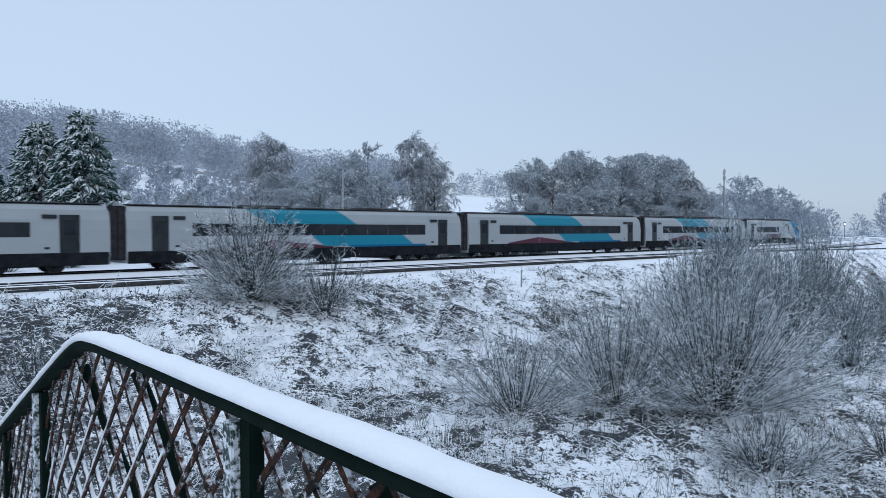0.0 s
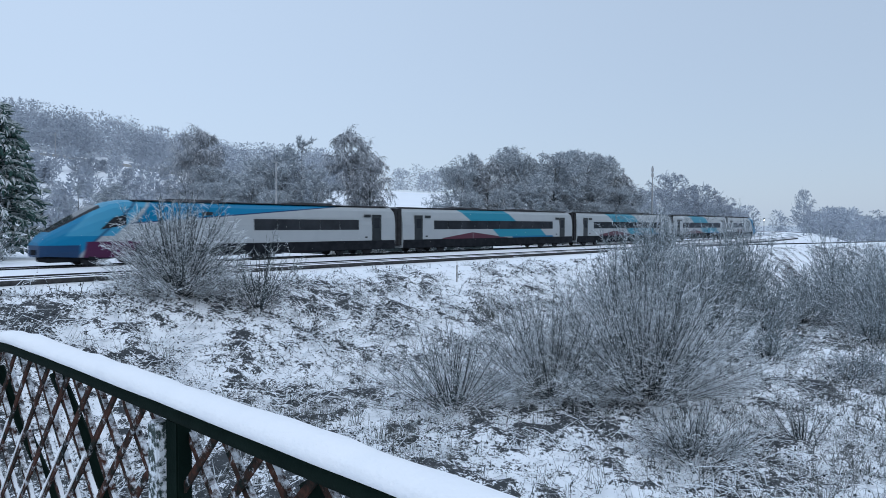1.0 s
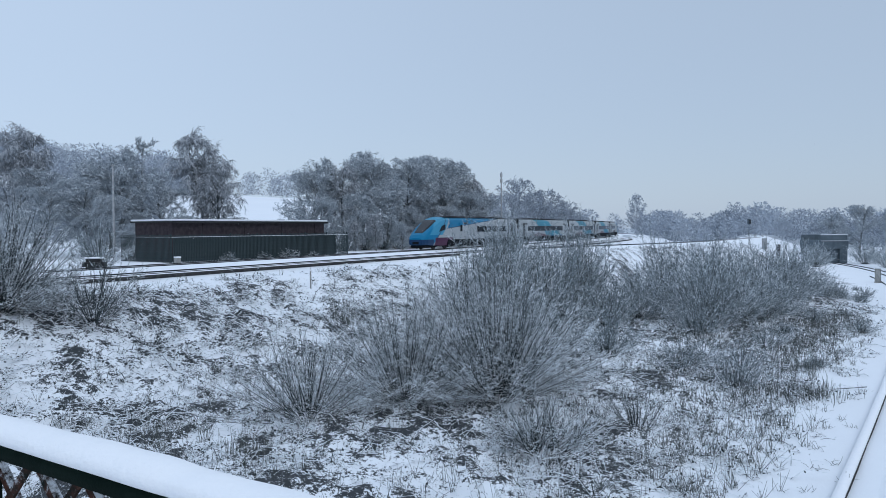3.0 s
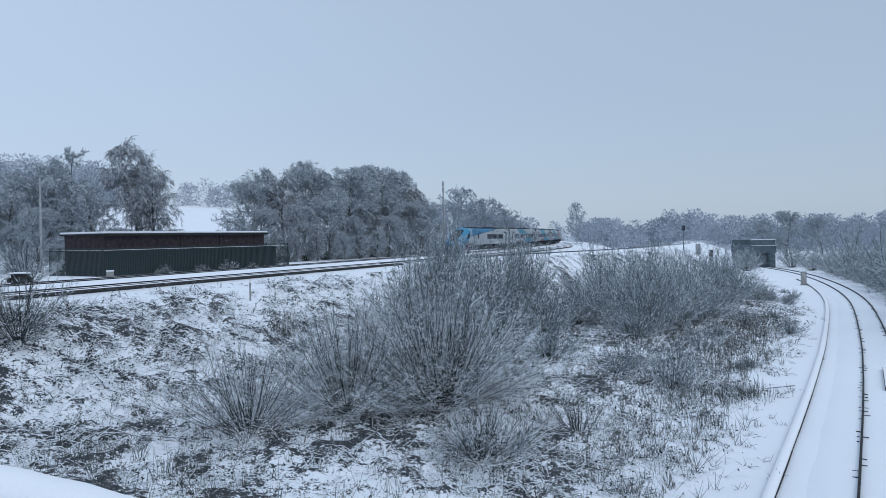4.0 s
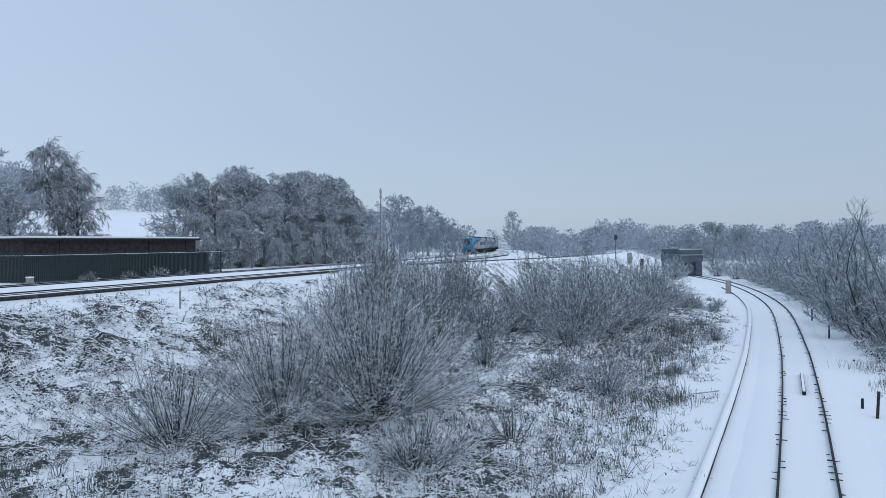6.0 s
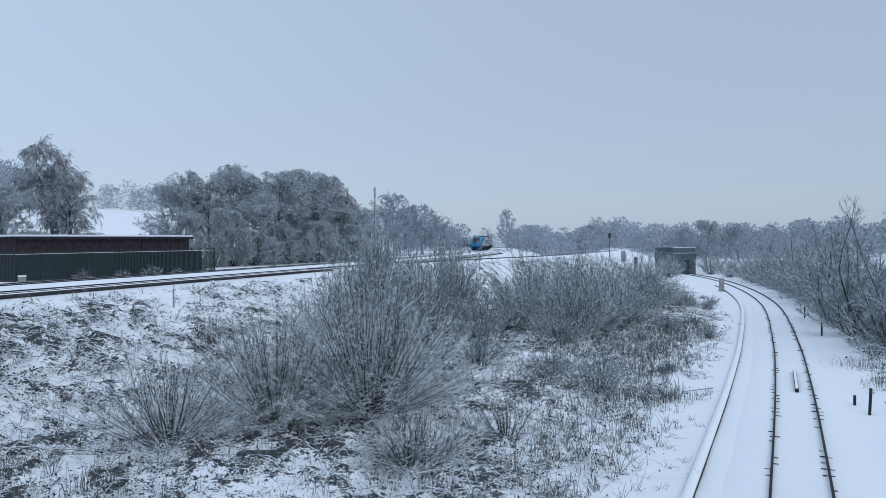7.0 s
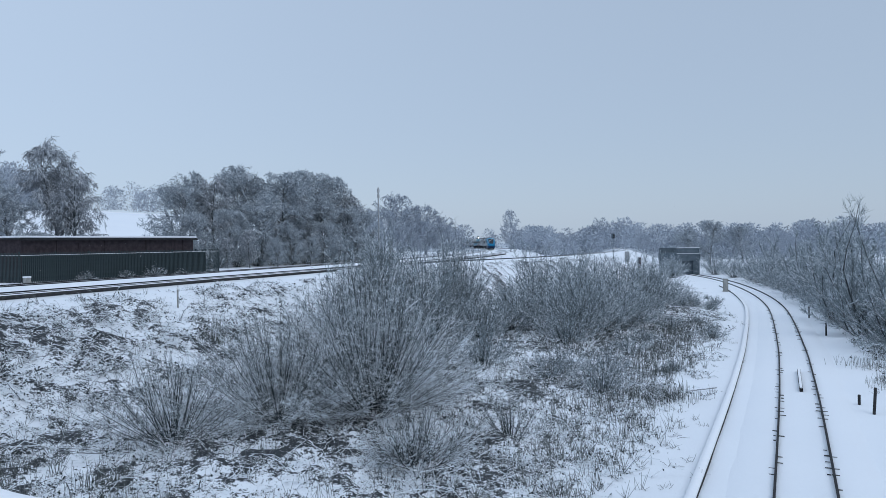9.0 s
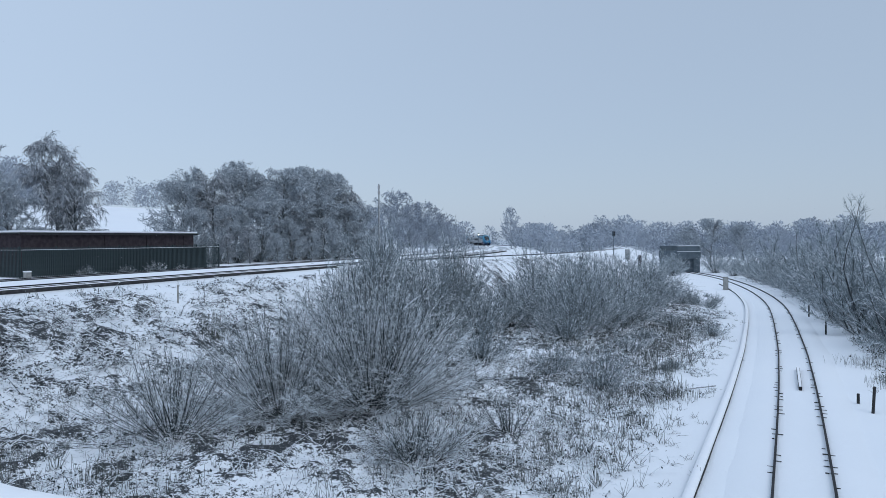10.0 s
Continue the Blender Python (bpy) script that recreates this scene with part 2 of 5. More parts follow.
# ---- mesh helpers ----
def mesh_quads(name, V, F, mats, index=None, smooth=False):
    """A mesh from numpy vertices and quads."""
    me = bpy.data.meshes.new(name)
    V, F = np.asarray(V, np.float32), np.asarray(F, np.int32)
    k = F.shape[1]
    me.vertices.add(len(V))
    me.vertices.foreach_set("co", V.ravel())
    me.loops.add(F.size)
    me.loops.foreach_set("vertex_index", F.ravel())
    me.polygons.add(len(F))
    me.polygons.foreach_set("loop_start", np.arange(0, F.size, k, dtype=np.int32))
    if index is not None:
        me.polygons.foreach_set("material_index", np.asarray(index, np.int32))
    if smooth:
        me.polygons.foreach_set("use_smooth", np.ones(len(F), bool))
    for mat in mats:
        me.materials.append(mat)
    me.update(calc_edges=True)
    return me


def part(name, bm, material, parent, label="", smooth=False):
    """One mesh object under a thing, from a bmesh or a finished mesh."""
    if isinstance(bm, bpy.types.Mesh):
        me = bm
    else:
        me = bpy.data.meshes.new(name)
        bm.to_mesh(me)
        bm.free()
        me.materials.append(material)
        if smooth:
            for p in me.polygons:
                p.use_smooth = True
    ob = new(name, me)
    ob.parent = parent
    if label:
        ob["label"] = label
    return ob


def thing(name, label, category, m=None, group="", kind=""):
    ob = tagged(new(name), label, category, group, kind)
    if m is not None:
        ob.matrix_basis = m
    return ob


def box(bm, x0, x1, y0, y1, z0, z1, bevel=0.0, m=None):
    r = bmesh.ops.create_cube(bm, size=1)
    vs = r["verts"]
    t = Matrix.Translation(((x0 + x1) / 2, (y0 + y1) / 2, (z0 + z1) / 2)) @ Matrix.Diagonal((x1 - x0, y1 - y0, z1 - z0, 1))
    bmesh.ops.transform(bm, matrix=t, verts=vs)
    if bevel:
        es = list({e for v in vs for e in v.link_edges})
        vs = list({v for f in bmesh.ops.bevel(bm, geom=es, offset=bevel, segments=2, affect="EDGES")["faces"] for v in f.verts} | {v for v in vs if v.is_valid})
    if m is not None:
        bmesh.ops.transform(bm, matrix=m, verts=[v for v in vs if v.is_valid])
    return vs


def boxed(*args, **kw):
    bm = bmesh.new()
    box(bm, *args, **kw)
    return bm


def rod(bm, a, b, r0, r1=None, seg=8):
    a, b = Vector(a), Vector(b)
    d = b - a
    m = Matrix.Translation((a + b) / 2) @ d.to_track_quat("Z", "Y").to_matrix().to_4x4()
    bmesh.ops.create_cone(bm, cap_ends=True, segments=seg, radius1=r0, radius2=r0 if r1 is None else r1, depth=d.length, matrix=m)


def tubes(P, R, sides=3):
    """Vertices and quads of tapering tubes: P (n, k, 3), R (n, k)."""
    n, k, _ = P.shape
    d = np.gradient(P, axis=1)
    d /= np.linalg.norm(d, axis=2, keepdims=True) + 1e-9
    ref = np.where(np.abs(d[..., 2:3]) > 0.9, np.array([1.0, 0, 0]), np.array([0, 0, 1.0]))
    a = np.cross(d, ref)
    a /= np.linalg.norm(a, axis=2, keepdims=True) + 1e-9
    c = np.cross(a, d)
    ang = 2 * np.pi * (np.arange(sides) + 0.75) / sides
    V = P[:, :, None, :] + R[:, :, None, None] * (np.cos(ang)[None, None, :, None] * a[:, :, None, :] + np.sin(ang)[None, None, :, None] * c[:, :, None, :])
    base = (np.arange(n)[:, None, None] * k + np.arange(k - 1)[None, :, None]) * sides
    i, j = np.arange(sides), (np.arange(sides) + 1) % sides
    F = np.stack([base + i, base + j, base + sides + j, base + sides + i], axis=-1).reshape(-1, 4)
    return V.reshape(-1, 3), F


def slivers(rng, P, R):
    """Vertices and quads of twigs as fine as needles, each a narrow tapering blade: P (n, k, 3), R (n, k)."""
    n, k, _ = P.shape
    d = P[:, -1] - P[:, 0]
    w = np.cross(d, rng.normal(size=(n, 3)))
    w /= np.linalg.norm(w, axis=1, keepdims=True) + 1e-9
    V = np.stack([P - R[..., None] * w[:, None], P + R[..., None] * w[:, None]], axis=2)
    base = (np.arange(n)[:, None] * k + np.arange(k - 1)[None]) * 2
    F = np.stack([base, base + 1, base + 3, base + 2], axis=-1).reshape(-1, 4)
    return V.reshape(-1, 3), F


def grow(rng, p, d, length, k, droop=0.0, wander=0.1):
    """Strands from p (n, 3) along d (n, 3): n paths of k points."""
    n = len(p)
    P = np.zeros((n, k, 3))
    P[:, 0] = p
    d = d / (np.linalg.norm(d, axis=1, keepdims=True) + 1e-9)
    step = (np.asarray(length) / (k - 1)).reshape(-1, 1) * np.ones((n, 1))
    for i in range(1, k):
        d = d + rng.normal(size=(n, 3)) * wander
        d[:, 2] -= droop
        d /= np.linalg.norm(d, axis=1, keepdims=True) + 1e-9
        P[:, i] = P[:, i - 1] + d * step
    return P


def along(rng, P, count, lo, hi):
    """count places and directions on each path of P, between the fractions lo and hi."""
    n, k, _ = P.shape
    t = rng.uniform(lo, hi, (n, count)) * (k - 1)
    i = np.minimum(t.astype(int), k - 2)
    f = (t - i)[..., None]
    rows = np.arange(n)[:, None]
    a, b = P[rows, i], P[rows, i + 1]
    d = b - a
    d /= np.linalg.norm(d, axis=2, keepdims=True) + 1e-9
    return (a + (b - a) * f).reshape(-1, 3), d.reshape(-1, 3), (t / (k - 1)).reshape(-1)


def joined(sets):
    Vs, Fs, at = [], [], 0
    for V, F in sets:
        Vs.append(V)
        Fs.append(F + at)
        at += len(V)
    return np.concatenate(Vs), np.concatenate(Fs)


# ---- plan: the two railways and the lie of the land ----
MAIN_Z, NEAR_OFF = 4.54, 7.0


def main_line():
    ds, s = 1.0, np.arange(-200.0, 420.0, 1.0)
    k = np.select([s < 27, s < 108, s < 165], [0, 1 / 480, 1 / 860], 1 / 215)
    k = np.where(s > 330, 0, k)
    h = radians(42.16) - np.cumsum(k) * ds
    x, y = np.cumsum(np.sin(h)) * ds, np.cumsum(np.cos(h)) * ds
    i = int(np.argmin(np.abs(s)))
    return s, x - x[i] - 2.0, y - y[i] + 56.76, h


MS, MX, MY, MH = main_line()


def main_at(s, off=0.0):
    h = float(np.interp(s, MS, MH))
    return float(np.interp(s, MS, MX)) + off * math.cos(h), float(np.interp(s, MS, MY)) - off * math.sin(h), h


def smooth_line(pts, step=1.0):
    """A rounded polyline through pts, sampled every step metres."""
    p = np.array(pts, float)
    for _ in range(3):
        q = np.empty((2 * len(p) - 1, p.shape[1]))
        q[0::2] = p
        nxt, prv = np.vstack([p[1:], p[-1:]]), np.vstack([p[:1], p[:-1]])
        tan = (nxt - prv) / 2
        q[1::2] = (p[:-1] + p[1:]) / 2 + (tan[:-1] - tan[1:]) / 8
        p = q
    d = np.r_[0, np.cumsum(np.linalg.norm(np.diff(p[:, :2], axis=0), axis=1))]
    s = np.arange(0, d[-1], step)
    return np.stack([np.interp(s, d, p[:, i]) for i in range(p.shape[1])], axis=1)


LOWER = smooth_line([(-36, -35), (-10, -11), (2.65, 0.4), (17.06, 13.4), (25.4, 20.95), (32.6, 27.6), (40.4, 35.0), (56.6, 51.0), (69.0, 65.0), (80.0, 79.3), (89.5, 93.5), (98.0, 109.5), (106, 130), (112, 160)])
BRANCH = smooth_line([(16, 65.8), (30, 77.5), (41.8, 86.2), (52, 92.5), (60, 98.0), (72, 108), (84.4, 120), (98, 134), (115, 155), (150, 210)])


def offset_line(L, off):
    """The line shifted to its right by off."""
    d = np.gradient(L[:, :2], axis=0)
    d /= np.linalg.norm(d, axis=1, keepdims=True)
    out = L.copy()
    out[:, 0] += d[:, 1] * off
    out[:, 1] -= d[:, 0] * off
    return out


def signed(L, x, y):
    """Distance of points to the right of a line."""
    d = np.gradient(L[:, :2], axis=0)
    d /= np.linalg.norm(d, axis=1, keepdims=True)
    out = np.empty(x.size)
    X, Y = x.ravel(), y.ravel()
    for a in range(0, X.size, 4000):
        dx, dy = X[a:a + 4000, None] - L[None, ::2, 0], Y[a:a + 4000, None] - L[None, ::2, 1]
        j = np.argmin(dx * dx + dy * dy, axis=1)
        r = np.arange(len(j))
        side = dx[r, j] * d[::2][j, 1] - dy[r, j] * d[::2][j, 0]
        out[a:a + 4000] = np.sign(side) * np.sqrt(dx[r, j] ** 2 + dy[r, j] ** 2)
    return out.reshape(x.shape)


def sstep(a, b, v):
    t = np.clip((v - a) / (b - a), 0, 1)
    return t * t * (3 - 2 * t)


MAIN_XY = np.stack([MX, MY], axis=1)
HILL = np.array([(-60, 6.9), (-32, 6.3), (-22, 5.1), (-15, 4.0), (-8, 3.3), (0, 2.9), (6, 2.6), (14, 1.3), (24, 0.3), (40, 0.0), (90, 0.3)])


def ground(x, y):
    """Height of the ground; also the distance right of the main line and left of the lower one."""
    x, y = np.atleast_1d(np.asarray(x, float)), np.atleast_1d(np.asarray(y, float))
    dm, dl, db = signed(MAIN_XY, x, y), -signed(LOWER, x, y), np.abs(signed(BRANCH, x, y))
    low = np.where(dl > 0, 0.0 + 0.75 * sstep(4, 16, dl), 1.6 * sstep(4.5, 22, -dl) + 1.5 * sstep(25, 70, -dl))
    on = 1 - sstep(10.8, 22.5, dm)
    on = np.maximum(on, 1 - sstep(4.0, 13.0, db))
    z = low + (MAIN_Z - 0.34 - low) * on
    dist, az = np.hypot(x, y), np.degrees(np.arctan2(x, y))
    rise = np.tan(np.radians(np.interp(az, HILL[:, 0], HILL[:, 1]))) * np.minimum(dist, 330) * sstep(90, 250, dist)
    z = z + np.where(dm < -12, rise * sstep(12, 40, -dm), 0)
    return z, dm, dl


def on_ground(x, y):
    return float(ground(x, y)[0][0])

# ---- ground: one sheet with the embankment, the low ground and the hills behind ----
def spaced(lo, hi, fine_lo, fine_hi, step):
    v = list(np.arange(fine_lo, fine_hi + 1e-6, step))
    g, p = step, fine_hi
    while p < hi:
        g *= 1.12
        p += g
        v.append(p)
    g, p = step, fine_lo
    while p > lo:
        g *= 1.12
        p -= g
        v.insert(0, p)
    return np.array(v)


def bramble_at(x, y, dm):
    """Share of bramble and dead grass in the cover, in heaps with open snow between."""
    v = np.array([0.5 * noise.noise(Vector((a * 0.2, b * 0.2, 2))) + 0.6 * noise.noise(Vector((a * 0.6, b * 0.6, 4))) + 0.7 * noise.noise(Vector((a * 1.6, b * 1.6, 6))) for a, b in zip(np.ravel(x), np.ravel(y))]).reshape(np.shape(x))
    return np.clip(v * 1.35 + np.where((x > -1) & (dm < 19), 0.35, 0.58) + np.where((x + y > 3) & (x + y < 9) & (x < 5), 0.75, np.where((x + y > 3) & (y < 17) & (x < 5), 0.3, 0)), 0, 1)


def build_ground():
    rng = np.random.default_rng(3)
    xs, ys = spaced(-1500, 1500, -26, 48, 0.27), spaced(-700, 1800, 5, 56, 0.27)
    X, Y = np.meshgrid(xs, ys)
    Z, dm, dl = ground(X, Y)
    db = np.abs(signed(BRANCH, X, Y))
    rough = sstep(10.5, 13, dm) * np.where(dl < 0, sstep(4.0, 6.0, -dl), sstep(4.5, 9, dl)) * sstep(2.8, 4.2, db) * (np.hypot(X, Y) < 130)
    lump = np.array([noise.noise(Vector((a * 0.45, b * 0.45, 0))) + 0.6 * noise.noise(Vector((a * 1.3, b * 1.3, 7))) for a, b in zip(X.ravel(), Y.ravel())]).reshape(X.shape)
    bram = bramble_at(X, Y, dm) * rough
    Z = Z + rough * (0.16 * lump + 0.22 * bram + rng.normal(size=X.shape) * 0.035) + (1 - rough) * 0.03 * lump
    h, w = X.shape
    V = np.stack([X, Y, Z], axis=-1).reshape(-1, 3)
    i = np.arange(h - 1)[:, None] * w + np.arange(w - 1)[None, :]
    F = np.stack([i, i + 1, i + w + 1, i + w], axis=-1).reshape(-1, 4)
    patchy = (rough[:-1, :-1] > 0.5).ravel()
    field = (np.hypot(X, Y)[:-1, :-1] > 90).ravel() & ~patchy
    dist, az = np.hypot(X, Y)[:-1, :-1].ravel(), np.degrees(np.arctan2(X, Y))[:-1, :-1].ravel()
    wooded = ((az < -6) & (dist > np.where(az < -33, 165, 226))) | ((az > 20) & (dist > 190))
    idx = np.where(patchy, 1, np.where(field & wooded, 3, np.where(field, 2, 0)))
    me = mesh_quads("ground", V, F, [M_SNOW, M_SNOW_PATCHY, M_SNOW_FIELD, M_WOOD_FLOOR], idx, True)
    me.attributes.new("bramble", "FLOAT", "POINT").data.foreach_set("value", bram.astype(np.float32).ravel())
    g = new("ground", me)
    tagged(g, "snow-covered ground with a railway embankment and rough grass", "ground", kind="structure")


build_ground()


# ---- railway tracks ----
RAIL_PROFILE = [(-0.035, 0.0), (-0.035, -0.035), (-0.009, -0.05), (-0.009, -0.12), (-0.07, -0.14), (-0.07, -0.155), (0.07, -0.155), (0.07, -0.14), (0.009, -0.12), (0.009, -0.05), (0.035, -0.035), (0.035, 0.0)]


def sweep(L, z, profile):
    """A profile (to the right, up) swept along the line L at height z."""
    d = np.gradient(L[:, :2], axis=0)
    d /= np.linalg.norm(d, axis=1, keepdims=True)
    pr = np.array(profile)
    k, n = len(pr), len(L)
    V = np.empty((n, k, 3))
    V[..., 0] = L[:, None, 0] + d[:, None, 1] * pr[None, :, 0]
    V[..., 1] = L[:, None, 1] - d[:, None, 0] * pr[None, :, 0]
    V[..., 2] = np.reshape(z, (-1, 1)) + pr[None, :, 1]
    base, i, j = np.arange(n - 1)[:, None] * k, np.arange(k), (np.arange(k) + 1) % k
    F = np.stack([base + i, base + k + i, base + k + j, base + j], axis=-1).reshape(-1, 4)
    return V.reshape(-1, 3), F


def small_boxes(C, D, half, lift=0.0):
    """Many boxes at C (n, 3) with forward directions D (n, 2) and half sizes (forward, side, up), each or shared."""
    half = np.broadcast_to(np.asarray(half, float), (len(C), 3))
    f = np.c_[D, np.zeros(len(D))]
    s = np.c_[D[:, 1], -D[:, 0], np.zeros(len(D))]
    corners = np.array([(a, b, c) for a in (-1, 1) for b in (-1, 1) for c in (-1, 1)], float)
    V = C[:, None, :] + corners[None, :, 0:1] * half[:, None, 0:1] * f[:, None, :] + corners[None, :, 1:2] * half[:, None, 1:2] * s[:, None, :]
    V[..., 2] += corners[None, :, 2] * half[:, None, 2] + lift
    q = np.array([(0, 1, 3, 2), (4, 6, 7, 5), (0, 4, 5, 1), (2, 3, 7, 6), (0, 2, 6, 4), (1, 5, 7, 3)])
    F = (np.arange(len(C))[:, None, None] * 8 + q[None]).reshape(-1, 4)
    return V.reshape(-1, 3), F


def track(name, L, z, label, sleepers_from=0, sleepers_to=10 ** 6, deep=0.1):
    t = thing(name, label, "railway track", kind="structure")
    for off in (-0.7525, 0.7525):
        V, F = sweep(offset_line(L, off), z, RAIL_PROFILE)
        part("rail", mesh_quads("rail", V, F, [M_RAIL]), None, t)
    fine = smooth_line(L[max(0, sleepers_from):sleepers_to:3], 0.65)
    rng = np.random.default_rng(11)
    d = np.gradient(fine[:, :2], axis=0)
    d /= np.linalg.norm(d, axis=1, keepdims=True)
    C, DD, H = [], [], []
    for off in (-0.86, -0.65, 0.65, 0.86):
        keep = rng.random(len(fine)) < 0.3
        q = offset_line(fine, off)[keep]
        C.append(np.c_[q[:, :2] + rng.normal(size=(len(q), 2)) * 0.02, np.full(len(q), z - deep + 0.005)])
        DD.append(d[keep])
        H.append(np.c_[rng.uniform(0.01, 0.03, len(q)), rng.uniform(0.04, 0.11, len(q)), rng.uniform(0.006, 0.016, len(q))])
    V, F = small_boxes(np.concatenate(C), np.concatenate(DD), np.concatenate(H))
    tagged(part("sleeper_ends", mesh_quads("sleeper_ends", V, F, [M_SLEEPER]), None, t, "dark sleeper ends and rail chairs showing through snow"), kind="stuff")
    return t


def ballast(name, L, z, half, label, deep=0.1):
    """A shoulder of snowed-over ballast under a track, with rutted lighter and darker strips."""
    pr = [(-half - 0.9, -0.55), (-half, -deep - 0.02), (-0.9, -deep), (-0.5, -deep - 0.03), (0.5, -deep - 0.03), (0.9, -deep), (half, -deep - 0.02), (half + 0.9, -0.55)]
    V, F = sweep(L, z, pr)
    keep = np.arange(len(F)) % len(pr) != len(pr) - 1
    b = new(name, mesh_quads(name, V, F[keep], [M_SNOW]))
    tagged(b, label, "ballast bed", kind="structure")


FAR_TRACK = MAIN_XY[::2]
NEAR_TRACK = offset_line(MAIN_XY, NEAR_OFF)[::2]
ballast("ballast_bed", MAIN_XY[::2], MAIN_Z, 1.7, "snow-covered ballast of the far main line", 0.06)
ballast("ballast_bed", NEAR_TRACK, MAIN_Z, 1.7, "snow-covered ballast of the near main line", 0.06)
ballast("ballast_bed", BRANCH, MAIN_Z, 1.7, "snow-covered ballast of the diverging line", 0.06)
ballast("ballast_bed", LOWER, 0.15, 1.9, "snow-covered ballast of the single line", 0.11)
track("far_main_track", FAR_TRACK, MAIN_Z, "far main line track with dark rails in snow", 60, 130, 0.06)
track("near_main_track", NEAR_TRACK, MAIN_Z, "near main line track with dark rails in snow", 60, 130, 0.06)
track("branch_track", BRANCH, MAIN_Z, "diverging track with dark rails in snow", 0, 60, 0.06)
track("single_track", LOWER, 0.15, "single curving track with dark rails in fresh snow", 40, 130, 0.11)

# concrete cable troughs, snow on their lids
TROUGH = offset_line(LOWER, -2.72)


def trough(name, L, z, label, w=0.135, h=0.15):
    t = thing(name, label, "cable trough", kind="structure")
    V, F = sweep(L, z, [(-w, 0), (-w, h), (w, h), (w, 0)])
    part("channel", mesh_quads("channel", V, F, [M_SLEEPER]), None, t)
    V, F = sweep(L, z + h, [(-w - 0.02, 0.0), (-w - 0.01, 0.03), (0, 0.04), (w - 0.02, 0.03), (w, 0.0)])
    part("snow_lid", mesh_quads("snow_lid", V, F, [M_CAP]), None, t, "snow lying on the lid")


trough("cable_trough", TROUGH[30:165], -0.02, "concrete cable trough beside the single track, snow on its lid")
trough("cable_trough", offset_line(MAIN_XY, NEAR_OFF + 1.85)[150:300], MAIN_Z - 0.2, "dark cable trough along the near main line, snow on its lid", 0.12, 0.2)


# ---- footbridge railing in the foreground ----
# its own axes: x along the bridge, y outwards
RAIL_FRAME = pose(0, 0, 0, 0, 0, -45)
RW0, RTOP, BEND, FALL = 2.045, 6.215, -3.84, 0.43


def rail_top(v):
    """Height of the handrail along the bridge; it falls beyond the bend, down the stairs."""
    t = BEND - v
    return RTOP - FALL * (t + math.sqrt(t * t + 0.05)) / 2


